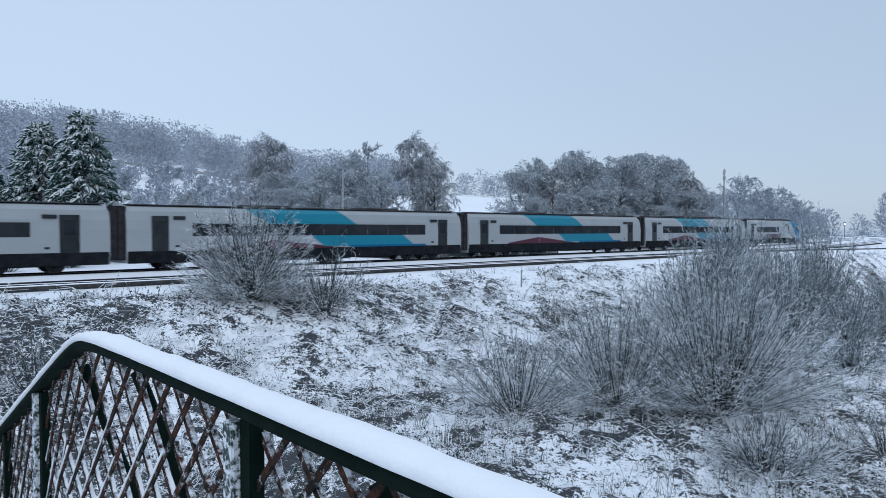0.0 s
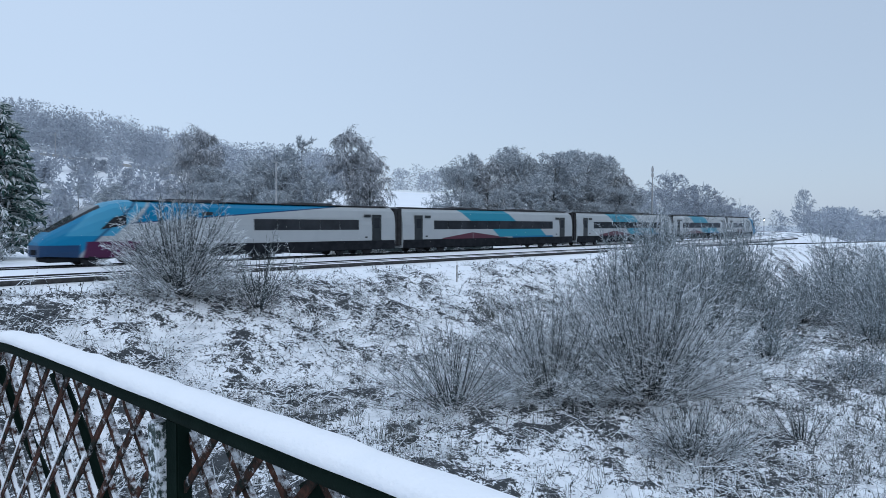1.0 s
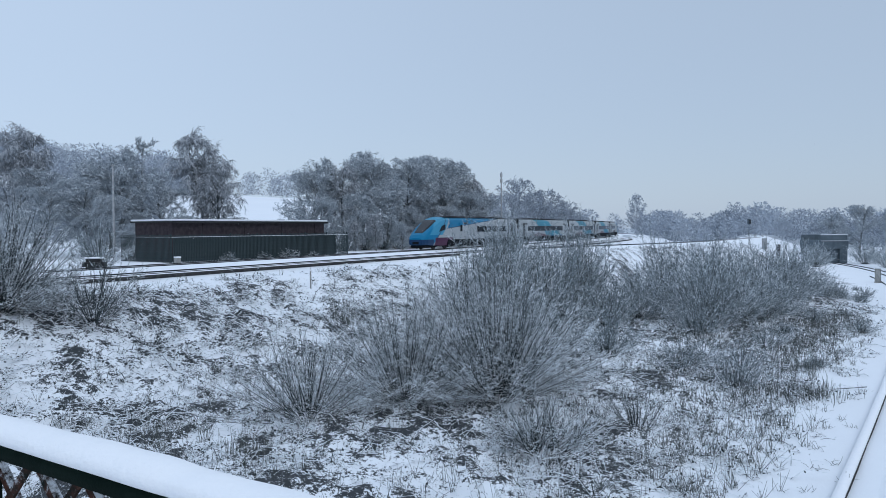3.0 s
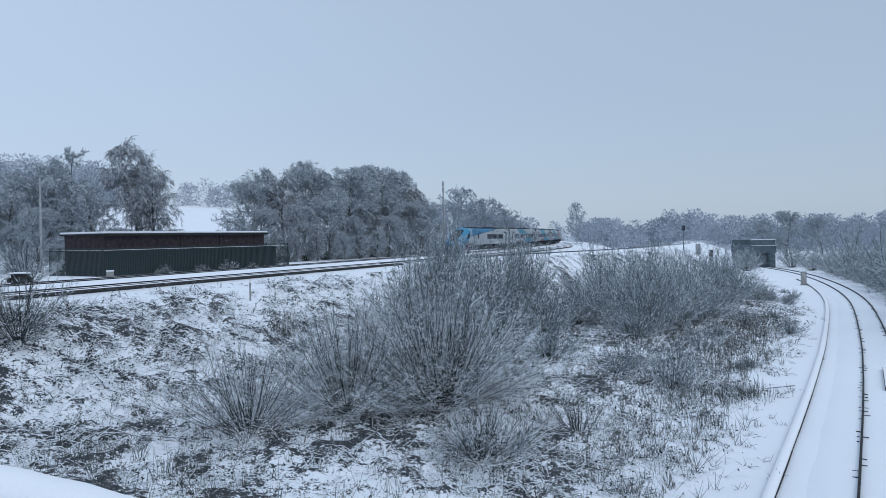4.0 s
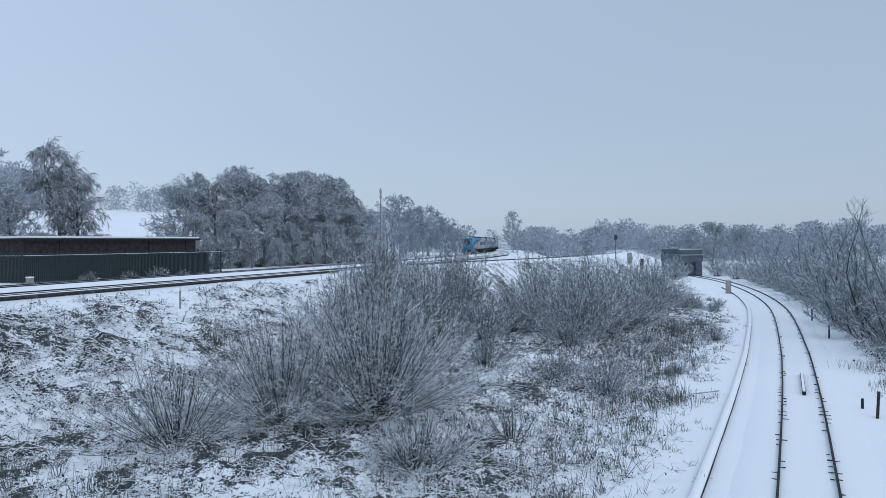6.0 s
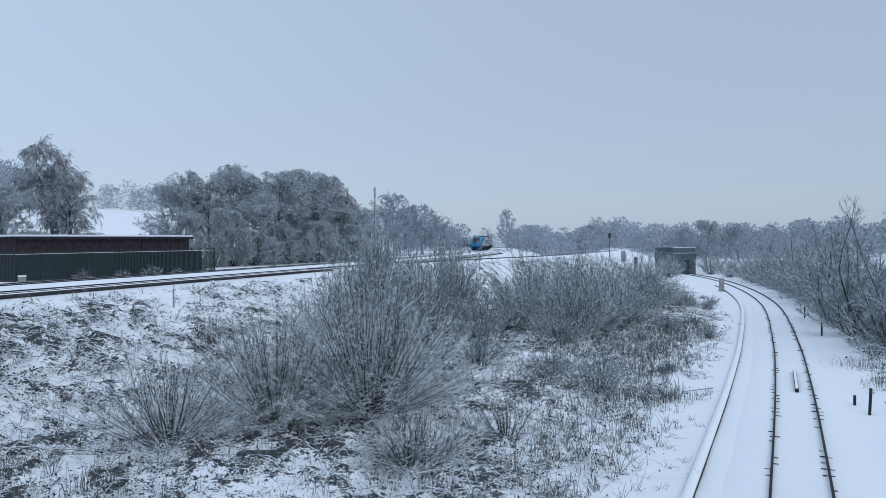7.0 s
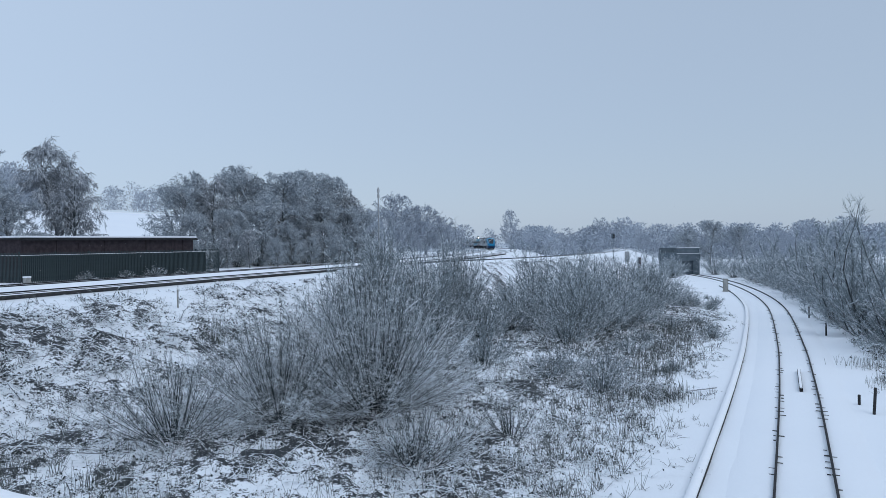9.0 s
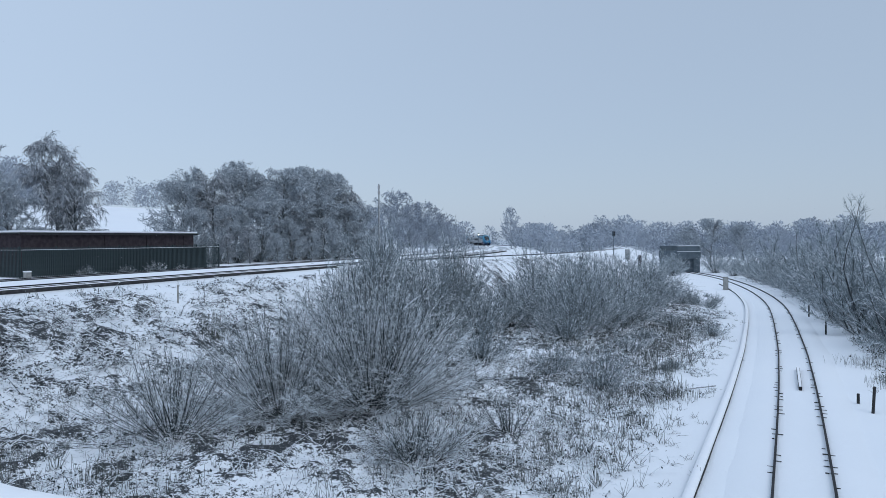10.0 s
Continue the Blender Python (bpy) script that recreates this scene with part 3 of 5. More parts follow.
def footbridge():
    fb = thing("footbridge", "old iron footbridge with rusty lattice railing under thick snow", "footbridge", RAIL_FRAME)
    vs = np.unique(np.round(np.r_[np.arange(-9.0, -4.4, 0.3), np.arange(-4.4, -3.2, 0.04), np.arange(-3.2, 1.2, 0.04), np.arange(1.2, 6, 0.2)], 3))
    rng = np.random.default_rng(5)

    def ribbon(profile, mat, name, label, wob=0.0, smooth=False):
        n, k = len(vs), len(profile)
        V = np.empty((n, k, 3))
        wav = [0.5 * noise.noise(Vector((v * 1.7, 3, 0))) + 0.4 * noise.noise(Vector((v * 6, 9, 0))) for v in vs]
        for i, v in enumerate(vs):
            zt = rail_top(v)
            for j, (a, b) in enumerate(profile):
                s = 1 + wob * (wav[i] + 0.5 * noise.noise(Vector((v * 4, j * 2.1, 5))))
                V[i, j] = (v, RW0 + a * (1 + 0.35 * (s - 1)), zt + b * (s if b > 0 else 1))
        base, i, j = np.arange(n - 1)[:, None] * k, np.arange(k), (np.arange(k) + 1) % k
        F = np.stack([base + i, base + j, base + k + j, base + k + i], axis=-1).reshape(-1, 4)
        part(name, mesh_quads(name, V.reshape(-1, 3), F, [mat], None, smooth), None, fb, label)

    ribbon([(-0.055, 0.0), (0.055, 0.0), (0.06, -0.02), (0.055, -0.048), (-0.055, -0.048), (-0.06, -0.02)], M_GREEN, "handrail", "dark green painted iron handrail")
    ribbon([(-0.058, 0.002), (-0.072, 0.014), (-0.068, 0.034), (-0.045, 0.05), (0, 0.058), (0.05, 0.052), (0.08, 0.034), (0.086, 0.01), (0.07, -0.008)], M_CAP, "snow_cap", "thick rounded snow on the handrail", 0.3, True)
    # bottom chord
    for v0, v1 in ((-9.0, BEND), (BEND, 6.0)):
        bm = bmesh.new()
        za, zb = rail_top(v0) - 1.12, rail_top(v1) - 1.12
        vs8 = box(bm, v0, v1, RW0 - 0.04, RW0 + 0.04, -0.05, 0.05)
        for v in vs8:
            v.co.z += za + (zb - za) * (v.co.x - v0) / (v1 - v0)
        part("bottom_chord", bm, M_GREEN, fb)
    # posts; two of them have broad faces with snow blown onto them
    for v in (-8.1, -6.5, -5.0, -1.56, 1.7, 3.9):
        top, broad = rail_top(v) - 0.06, v in (-5.0, -1.56)
        part("post", boxed(v - 0.012, v + 0.08, RW0 - 0.03, RW0 + 0.03, top - 1.15, top, 0.006), M_GREEN, fb)
        if broad:
            part("post_face", boxed(v - 0.1, v - 0.014, RW0 - 0.06, RW0 - 0.0, top - 1.15, top - 0.02, 0.008), M_SPATTER, fb, "post face crusted with blown snow")
    # raking struts
    for v in (-4.1, -3.05, -0.85, 0.9):
        bm = bmesh.new()
        rod(bm, (v + 0.1, RW0 + 0.03, rail_top(v) - 0.1), (v + 0.55, RW0 + 0.3, rail_top(v) - 1.15), 0.034)
        part("strut", bm, M_GREEN, fb)
    # crossed flat bars
    for k, v in enumerate(np.arange(-9.8, 5.0, 0.285)):
        for lean, w in ((1, 0.02), (-1, 0.0)):
            zt, hgt = rail_top(v) - 0.07, 1.06
            run = 1.04 * lean
            shift = rail_top(v + run) - rail_top(v) if v < BEND + 0.3 else 0.0
            bm = bmesh.new()
            e = float(rng.normal() * 0.004)
            c = box(bm, v - 0.021, v + 0.021, RW0 - (0.014 if lean > 0 else 0.005) + 1.5 * w, RW0 + (0.012 if lean > 0 else 0.005) + 1.5 * w, -hgt, 0)
            for q in c:
                q.co.x += run * (-q.co.z / hgt) + e
                q.co.z += zt + shift * (-q.co.z / hgt)
            bar = part("lattice_bar", bm, M_RUST, fb)
            # snow lodged along the bar's upper edge
            bm = bmesh.new()
            z0 = float(rng.uniform(0.3, 0.7))
            c = box(bm, v - 0.006, v + 0.006, RW0 - 0.01 + 1.5 * w, RW0 + 0.007 + 1.5 * w, -hgt, -hgt * z0)
            bmesh.ops.subdivide_edges(bm, edges=[q for q in bm.edges if abs(q.verts[0].co.z - q.verts[1].co.z) > 0.1], cuts=14)
            for q in bm.verts:
                g = max(-0.8, 0.3 + 1.9 * noise.noise(Vector((k * 3.7 + lean, q.co.z * 11, 1.0))))
                out = 1 if (q.co.x - v) * lean > 0 else -1
                q.co.x += lean * (0.02 + (0.014 * g if out > 0 else 0)) + run * (-q.co.z / hgt) + e
                q.co.z += zt + shift * (-q.co.z / hgt)
            part("bar_snow", bm, M_CAP, bar, "snow lodged on the bar")
    # deck and its girder, below the railing
    part("deck", boxed(BEND, 9.0, -0.3, RW0 + 0.1, 4.86, 5.0), M_SLEEPER, fb, "boarded deck")
    part("deck_snow", boxed(BEND, 9.0, -0.3, RW0 - 0.1, 5.004, 5.04, 0.015), M_CAP, fb)
    part("girder", boxed(BEND, 9.0, RW0 + 0.1, RW0 + 0.2, 4.45, 5.02, 0.01), M_GREEN, fb)
    # stair flight beyond the bend
    for i in range(11):
        v = BEND - 0.30 * (i + 1)
        z = 5.0 - 0.126 * (i + 1)
        part("stair_tread", boxed(v, v + 0.32, 0.4, RW0 - 0.02, z - 0.05, z + 0.03, 0.01), M_CAP, fb)
    bm = bmesh.new()
    for v in box(bm, BEND - 3.6, BEND, RW0 - 0.02, RW0 + 0.03, -0.14, 0.14):
        v.co.z += 4.9 + FALL * (v.co.x - BEND)
    part("stringer", bm, M_GREEN, fb)
    for v in (BEND - 0.1, 6.0, 9.0):
        part("pier", boxed(v - 0.12, v + 0.12, 0.7, 0.94, 0.0 if v > 0 else 0.2, 4.86, 0.01), M_GREEN, fb, "riveted iron column")
    part("landing_pier", boxed(BEND - 3.9, BEND - 3.5, 0.5, RW0, 0.3, 3.45, 0.01), M_BLUE_BRICK, fb)
    part("landing", boxed(BEND - 5.4, BEND - 3.5, 0.4, RW0, 3.45, 3.58, 0.01), M_CAP, fb)


footbridge()

# ---- the train: five cars; x runs from the tail forwards, z from the rail ----
CAR = 26.0


def section(half, roof, floor=0.95, skirt=0.42):
    """Half cross-section of a car, from the skirt up to the roof's middle."""
    return [(half - 0.12, skirt), (half - 0.05, skirt + 0.25), (half, floor), (half, 2.2), (half - 0.06, 2.75), (half - 0.2, roof - 0.38), (half - 0.5, roof - 0.14), (half - 0.95, roof - 0.03), (0.0, roof)]


def loft(stations):
    """Closed skin over stations (x, profile of half widths and heights, share of the width)."""
    rows = []
    for x, pr in stations:
        rows.append([(x, -y, z) for y, z in pr] + [(x, y, z) for y, z in pr[-2::-1]])
    V = np.array(rows)
    n, k, _ = V.shape
    base, i = np.arange(n - 1)[:, None] * k, np.arange(k - 1)
    F = np.stack([base + i, base + k + i, base + k + i + 1, base + i + 1], axis=-1).reshape(-1, 4)
    bm = bmesh.new()
    vs = [bm.verts.new(p) for p in V.reshape(-1, 3)]
    for f in F:
        if len({tuple(vs[q].co) for q in f}) == 4:
            bm.faces.new([vs[q] for q in f])
    for e in (0, n - 1):
        bm.faces.new([vs[e * k + q] for q in range(k)])
    bmesh.ops.recalc_face_normals(bm, faces=bm.faces)
    return bm


def bogie(car, x):
    b = part("bogie", boxed(x - 1.7, x + 1.7, -1.05, 1.05, 0.35, 0.75, 0.05), M_SKIRT, car, "dark bogie frame")
    for dx in (-1.3, 1.3):
        for y in (-0.78, 0.78):
            bm = bmesh.new()
            rod(bm, (x + dx, y - 0.065, 0.46), (x + dx, y + 0.065, 0.46), 0.46, seg=24)
            part("wheel", bm, M_RAIL, b)
        part("axle_box", boxed(x + dx - 0.2, x + dx + 0.2, -1.2, 1.2, 0.32, 0.62, 0.03), M_SKIRT, b)
    return b


def car(name, label, mat, nose=0):
    """nose: 1 at the tail end (x = 0), 2 at the front end."""
    c = thing(name, label, "train car")
    x0, x1 = 0.42, CAR - 0.42
    full = section(1.36, 3.62)

    def squeezed(f, lift, narrow):
        # the section towards the tip: roof down by f, width in by narrow
        out = []
        for y, z in full:
            zz = 0.42 + (z - 0.42) * (1 - f) + lift
            out.append((y * (1 - narrow), zz))
        return out

    tip = [(0.42, 0.76, 0.10, 0.42), (0.7, 0.66, 0.12, 0.27), (1.2, 0.55, 0.10, 0.16), (2.1, 0.37, 0.05, 0.08), (3.1, 0.18, 0.02, 0.035), (4.0, 0.05, 0.0, 0.01), (4.8, 0.0, 0.0, 0.0)]
    if nose == 1:
        st = [(x, squeezed(f, u, w)) for x, f, u, w in tip] + [(x1, full)]
    elif nose == 2:
        st = [(x0, full)] + [(CAR - x, squeezed(f, u, w)) for x, f, u, w in tip[::-1]]
    else:
        st = [(x0, full), (CAR / 2, full), (x1, full)]
    part("body", loft(st), mat, c, "", True)
    for p in c.children[-1].data.polygons:
        p.use_smooth = False
    a, z = (5.2 if nose == 1 else x0 + 0.05), (CAR - 5.2 if nose == 2 else x1 - 0.05)
    # dark skirt panels and equipment under the floor
    for y in (-1, 1):
        lo, hi = sorted((y * 1.30, y * 1.385))
        part("skirt", boxed(a, z, lo, hi, 0.40, 1.06, 0.02), M_SKIRT, c, "dark grey lower skirt")
    for k, xe in enumerate((6.6, 9.6, 12.8, 16.2)):
        part("equipment_case", boxed(xe, xe + 2.4, -1.25, 1.25, 0.3, 0.72, 0.04), M_SKIRT, c)
    bogie(c, 4.2), bogie(c, CAR - 4.2)
    # roof: dark strip, air-conditioning hoods
    part("roof_strip", boxed(a + 0.1, z - 0.1, -0.86, 0.86, 3.575, 3.625, 0.02), M_TROOF, c, "grey roof dusted with snow")
    for xe in (7.5, 16.5):
        part("roof_hood", boxed(xe, xe + 3.4, -0.7, 0.7, 3.61, 3.74, 0.05), M_TROOF, c)
    # doors near both ends, windows between
    doors = [x for x in (1.75, CAR - 2.85) if a < x < z - 1]
    if nose == 1:
        doors = [8.1, CAR - 2.85]
    if nose == 2:
        doors = [1.75, CAR - 9.0]
    for y in (-1, 1):
        lo, hi = sorted((y * 1.345, y * 1.374))
        for x in doors:
            near_cab = (nose == 1 and x < 12) or (nose == 2 and x > 12)
            d = part("door", boxed(x, x + 0.95, lo, hi, 1.02, 2.98, 0.012), mat if near_cab else M_DOOR, c, "passenger door in body colours" if near_cab else "dark grey passenger door")
            lo2, hi2 = sorted((y * 1.35, y * 1.38))
            part("door_window", boxed(x + 0.2, x + 0.75, lo2, hi2, 1.95, 2.72, 0.01), M_GLASS, d)
        w0, w1 = doors[0] + 2.3, doors[1] - 1.3
        if nose == 1:
            w0 = 12.9
        if nose == 2:
            w1 = CAR - 12.9
        step = (w1 - w0) / round((w1 - w0) / 1.75)
        x = w0
        while x < w1 - 0.1:
            part("window", boxed(x + 0.01, x + step - 0.01, lo, hi, 1.86, 2.58, 0.02), M_GLASS, c, "tinted window")
            x += step
        for x in (doors[0] + 1.2, doors[1] - 0.8):
            part("grille", boxed(x, x + 0.7, lo, hi, 2.78, 2.98, 0.008), M_DOOR, c)
            part("lamp_panel", boxed(x + 0.1, x + 0.35, lo, hi, 1.25, 1.36, 0.004), M_DOOR, c)
    # gangways and dark ends
    if nose != 1:
        part("gangway", boxed(-0.01, 0.46, -1.22, 1.22, 0.6, 3.5, 0.05), M_RUBBER, c, "black rubber gangway")
    if nose != 2:
        part("gangway", boxed(CAR - 0.46, CAR + 0.01, -1.22, 1.22, 0.6, 3.5, 0.05), M_RUBBER, c, "black rubber gangway")
    if nose:
        f = (lambda x: x) if nose == 1 else (lambda x: CAR - x)
        # cab windscreen lying on the slope, side windows, lamps, coupler cover
        bm = bmesh.new()
        rows = [(1.0, 0.62, 1.86), (1.25, 0.72, 2.04), (2.1, 0.84, 2.54), (3.1, 0.9, 3.11), (3.5, 0.88, 3.3)]
        rings = [[bm.verts.new((f(x), s * w, zz - dz)) for s, dz in ((-1, 0.22), (-0.7, 0.02), (0.7, 0.02), (1, 0.22))] for x, w, zz in rows]
        faces = [bm.faces.new((p[i], p[i + 1], q[i + 1], q[i])) for p, q in zip(rings, rings[1:]) for i in range(3)]
        r = bmesh.ops.extrude_face_region(bm, geom=faces)
        bmesh.ops.translate(bm, verts=[v for v in r["geom"] if isinstance(v, bmesh.types.BMVert)], vec=(0, 0, -0.3))
        bmesh.ops.recalc_face_normals(bm, faces=bm.faces)
        part("windscreen", bm, M_GLASS, c, "black sloping windscreen")
        for y in (-1, 1):
            lo, hi = sorted((y * 1.29, y * 1.365))
            bm = bmesh.new()
            q = [bm.verts.new((f(x), yy, zz)) for yy in (lo, hi) for x, zz in ((3.3, 1.95), (4.7, 2.2), (4.7, 2.75), (4.0, 2.6))]
            bm.faces.new(q[:4]), bm.faces.new(q[7:3:-1])
            for i in range(4):
                bm.faces.new((q[i], q[(i + 1) % 4], q[4 + (i + 1) % 4], q[4 + i]))
            bmesh.ops.recalc_face_normals(bm, faces=bm.faces)
            part("cab_window", bm, M_GLASS, c)
            lo, hi = sorted((y * 0.45, y * 0.72))
            xs = sorted((f(0.6), f(0.84)))
            part("lamp", boxed(*xs, lo, hi, 1.28, 1.46, 0.03), M_TAIL if nose == 1 else M_LAMP, c, "lit end lamp")
            part("cab_door", boxed(*sorted((f(5.6), f(6.3))), *sorted((y * 1.345, y * 1.374)), 1.02, 2.95, 0.01), mat, c)
        xs = sorted((f(0.4), f(1.2)))
        part("coupler_cover", boxed(*xs, -0.5, 0.5, 0.5, 1.0, 0.12), M_SKIRT, c)
        xs = sorted((f(0.8), f(2.4)))
        part("snowplough", boxed(*xs, -0.9, 0.9, 0.22, 0.5, 0.06), M_SKIRT, c)
    return c


CARS = [
    car("driving_car", "silver tail car with blue and plum nose, wedge-shaped cab", M_LIV_TAIL, 1),
    car("passenger_car", "silver-grey passenger car with teal and plum swooshes", M_LIV_B),
    car("passenger_car", "silver-grey passenger car with teal and plum swooshes", M_LIV_B),
    car("passenger_car", "silver-grey passenger car with teal and plum swooshes", M_LIV_B),
    car("driving_car", "silver leading car with blue nose at the head of the train", M_LIV_LEAD, 2),
]
for c in CARS:
    c["group"] = "cars of the passing train"


# ---- lineside building with its palisade ----
def lineside_building():
    # x along its front, y back
    m = pose(-7.9, 62.9, 4.2, 0, 0, math.degrees(math.atan2(0.68, 0.733)))
    b = thing("lineside_building", "long low dark brick building with a snowy flat roof", "building", m)
    part("wall", boxed(0, 17.9, 0, 5.3, 0, 3.28), M_BRICK, b, "dark brick wall")
    part("roof", boxed(-0.3, 18.2, -0.3, 5.6, 3.284, 3.42, 0.02), M_DARK, b)
    part("snow_layer", boxed(-0.28, 18.18, -0.28, 5.58, 3.424, 3.58, 0.05), M_CAP, b, "snow lying on the roof")
    part("gutter", boxed(-0.3, 18.2, -0.4, -0.31, 3.22, 3.34, 0.02), M_DARK, b)
    for x in (3.0, 7.5, 12.0, 16.5):
        part("downpipe", boxed(x, x + 0.09, -0.09, -0.004, 0, 3.2, 0.02), M_BRICK, b)
    for x in (1.2, 5.0, 9.4, 14.0):
        part("louvre", boxed(x, x + 1.1, -0.03, -0.004, 2.5, 2.95, 0.01), M_BRICK, b)

    f = thing("palisade_fence", "dark steel palisade fence round the building, snow on its rail", "fence", pose(-7.7, 61.2, 4.2, 0, 0, math.degrees(math.atan2(0.68, 0.733))))
    pale = boxed(-0.055, 0.055, -0.012, 0.012, 0, 2.28)
    for v in pale.verts:
        if v.co.z > 1.5:
            v.co.x *= 0.5
    me = bpy.data.meshes.new("pale")
    pale.to_mesh(me)
    pale.free()
    me.materials.append(M_PALE)
    for i in range(132):
        o = part("pale", me, None, f)
        o.location = (0.16 * i, 0, 0.0)
    for i in range(46):
        o = part("pale", me, None, f)
        o.location, o.rotation_euler = (-0.02, 0.16 * i, 0.0), (0, 0, radians(90))
    for z in (0.35, 2.0):
        part("fence_rail", boxed(0, 21.0, 0.014, 0.05, z, z + 0.06), M_PALE, f)
        part("fence_rail", boxed(-0.004, 0.03, 0.06, 7.4, z, z + 0.06), M_PALE, f)
    part("rail_snow", boxed(0, 21.0, -0.02, 0.05, 2.064, 2.1, 0.012), M_CAP, f, "snow on the fence rail")
    part("rail_snow", boxed(-0.02, 0.035, 0.07, 7.4, 2.064, 2.1, 0.012), M_CAP, f)
    for i in range(8):
        part("fence_post", boxed(3.0 * i - 0.05, 3.0 * i + 0.05, 0.08, 0.17, 0, 2.35, 0.01), M_PALE, f)
    part("backing_sheet", boxed(0.2, 19.2, 0.054, 0.074, 0.1, 2.12, 0.005), M_PALE, f, "dark green sheeting behind the pales")


lineside_building()


def pole(name, label, category, x, y, top, r0, r1, mat, base=None):
    z = on_ground(x, y) if base is None else base
    p = thing(name, label, category, pose(x, y, z))
    bm = bmesh.new()
    rod(bm, (0, 0, -0.2), (0, 0, top - z), r0, r1, 10)
    part("shaft", bm, mat, p)
    return p, top - z


p, h = pole("lamp_post", "slim pale grey steel post beside the fence", "post", -12.9, 65.2, 12.3, 0.11, 0.07, M_GREY_STEEL)
part("cap", boxed(-0.12, 0.12, -0.12, 0.12, h, h + 0.12, 0.03), M_GREY_STEEL, p)
p, h = pole("radio_mast", "tall thin grey lineside radio mast with aerials", "mast", 33.2, 103.7, 15.3, 0.16, 0.09, M_GREY_STEEL)
for dz in (0.2, 1.0):
    part("aerial", boxed(-0.16, 0.16, -0.12, 0.12, h - dz - 0.6, h - dz, 0.03), M_GREY_STEEL, p)
p, h = pole("railway_signal", "grey railway signal post with a hooded head", "signal", 76.9, 105.7, 7.3, 0.06, 0.05, M_BLUE_BRICK, 3.9)
sg = part("signal_head", boxed(-0.26, 0.26, -0.15, 0.15, h - 0.1, h + 0.8, 0.05), M_BLUE_BRICK, p)
for dz in (0.15, 0.5):
    bm = bmesh.new()
    rod(bm, (0, -0.4, h + dz), (0, -0.15, h + dz), 0.13, 0.13, 12)
    part("hood", bm, M_DARK, sg)


def cabinet(name, label, x, y, w, d, h, mat, rz=45, front=None):
    c = thing(name, label, "equipment cabinet", pose(x, y, on_ground(x, y) - 0.05, 0, 0, rz))
    part("plinth", boxed(-w / 2 - 0.05, w / 2 + 0.05, -d / 2 - 0.05, d / 2 + 0.05, 0, 0.15, 0.01), M_CONCRETE, c)
    part("case", boxed(-w / 2, w / 2, -d / 2, d / 2, 0.15, h, 0.02), mat, c)
    part("door", boxed(-w / 2 + 0.06, w / 2 - 0.06, -d / 2 - 0.03, -d / 2 - 0.004, 0.25, h - 0.1, 0.01), front or mat, c)
    part("snow_top", boxed(-w / 2 - 0.03, w / 2 + 0.03, -d / 2 - 0.03, d / 2 + 0.03, h + 0.004, h + 0.1, 0.03), M_CAP, c, "snow on top")
    return c


cabinet("signal_cabinet", "grey lineside cabinet capped with snow", 78.8, 104.3, 1.3, 0.6, 1.8, M_GREY_STEEL)
cabinet("signal_cabinet", "grey lineside cabinet capped with snow", 80.6, 103.2, 0.8, 0.5, 2.0, M_BRICK)
cabinet("trackside_cabinet", "grey cabinet beside the single track", 71.0, 72.8, 0.9, 0.6, 1.75, M_CONCRETE, 45, M_BLUE_BRICK)
cabinet("point_box", "small pale box beside the main line fence", -6.9, 58.6, 0.4, 0.35, 0.55, M_CONCRETE)
for x, y, top, lean in ((53.5, 44.8, 1.1, 0), (45.3, 36.3, 1.0, 2), (27.3, 19.2, 1.15, 24), (28.3, 20.6, 0.5, 0)):
    mk = thing("marker_stake", "short dark trackside stake standing in snow", "stake", pose(x, y, on_ground(x, y) - 0.1, 0, lean, 30))
    part("stake", boxed(-0.06, 0.06, -0.05, 0.05, 0, top, 0.01), M_DARK, mk)
mk = thing("marker_post", "small white marker post on the embankment edge", "post", pose(2.7, 41.0, on_ground(2.7, 41.0) - 0.1))
part("shaft", boxed(-0.045, 0.045, -0.045, 0.045, 0, 1.05, 0.012), M_CONCRETE, mk)
part("cap", boxed(-0.065, 0.065, -0.065, 0.065, 1.054, 1.16, 0.02), M_CAP, mk, "snow on the post")
sr = thing("spare_rail", "length of spare rail lying between the rails, snow on it", "rail", pose(30.1, 25.1, 0.02, 0, 0, 42.6))
part("rail_length", boxed(-2.7, 2.7, -0.07, 0.07, 0, 0.16, 0.02), M_RAIL, sr)
part("snow_strip", boxed(-2.68, 2.68, -0.05, 0.06, 0.164, 0.21, 0.015), M_CAP, sr)
pl = thing("lopped_branch", "thin dark branch lying in the snow by the trough", "branch", pose(24.6, 25.3, on_ground(24.6, 25.3) + 0.05))
bm = bmesh.new()
rod(bm, (-0.9, 0.15, 0), (0.5, -0.1, 0.08), 0.02, 0.03)
rod(bm, (-0.2, 0.03, 0.03), (-0.7, -0.2, 0.12), 0.012)
part("stick", bm, M_BARK, pl)
dk = thing("cable_drum", "dark half-buried heap beside the main line, snow on top", "debris", pose(-11.2, 51.6, on_ground(-11.2, 51.6)))
part("heap", boxed(-0.7, 0.7, -0.5, 0.5, 0, 0.8, 0.25), M_DARK, dk)
part("snow_top", boxed(-0.55, 0.55, -0.4, 0.4, 0.8, 0.88, 0.03), M_CAP, dk)


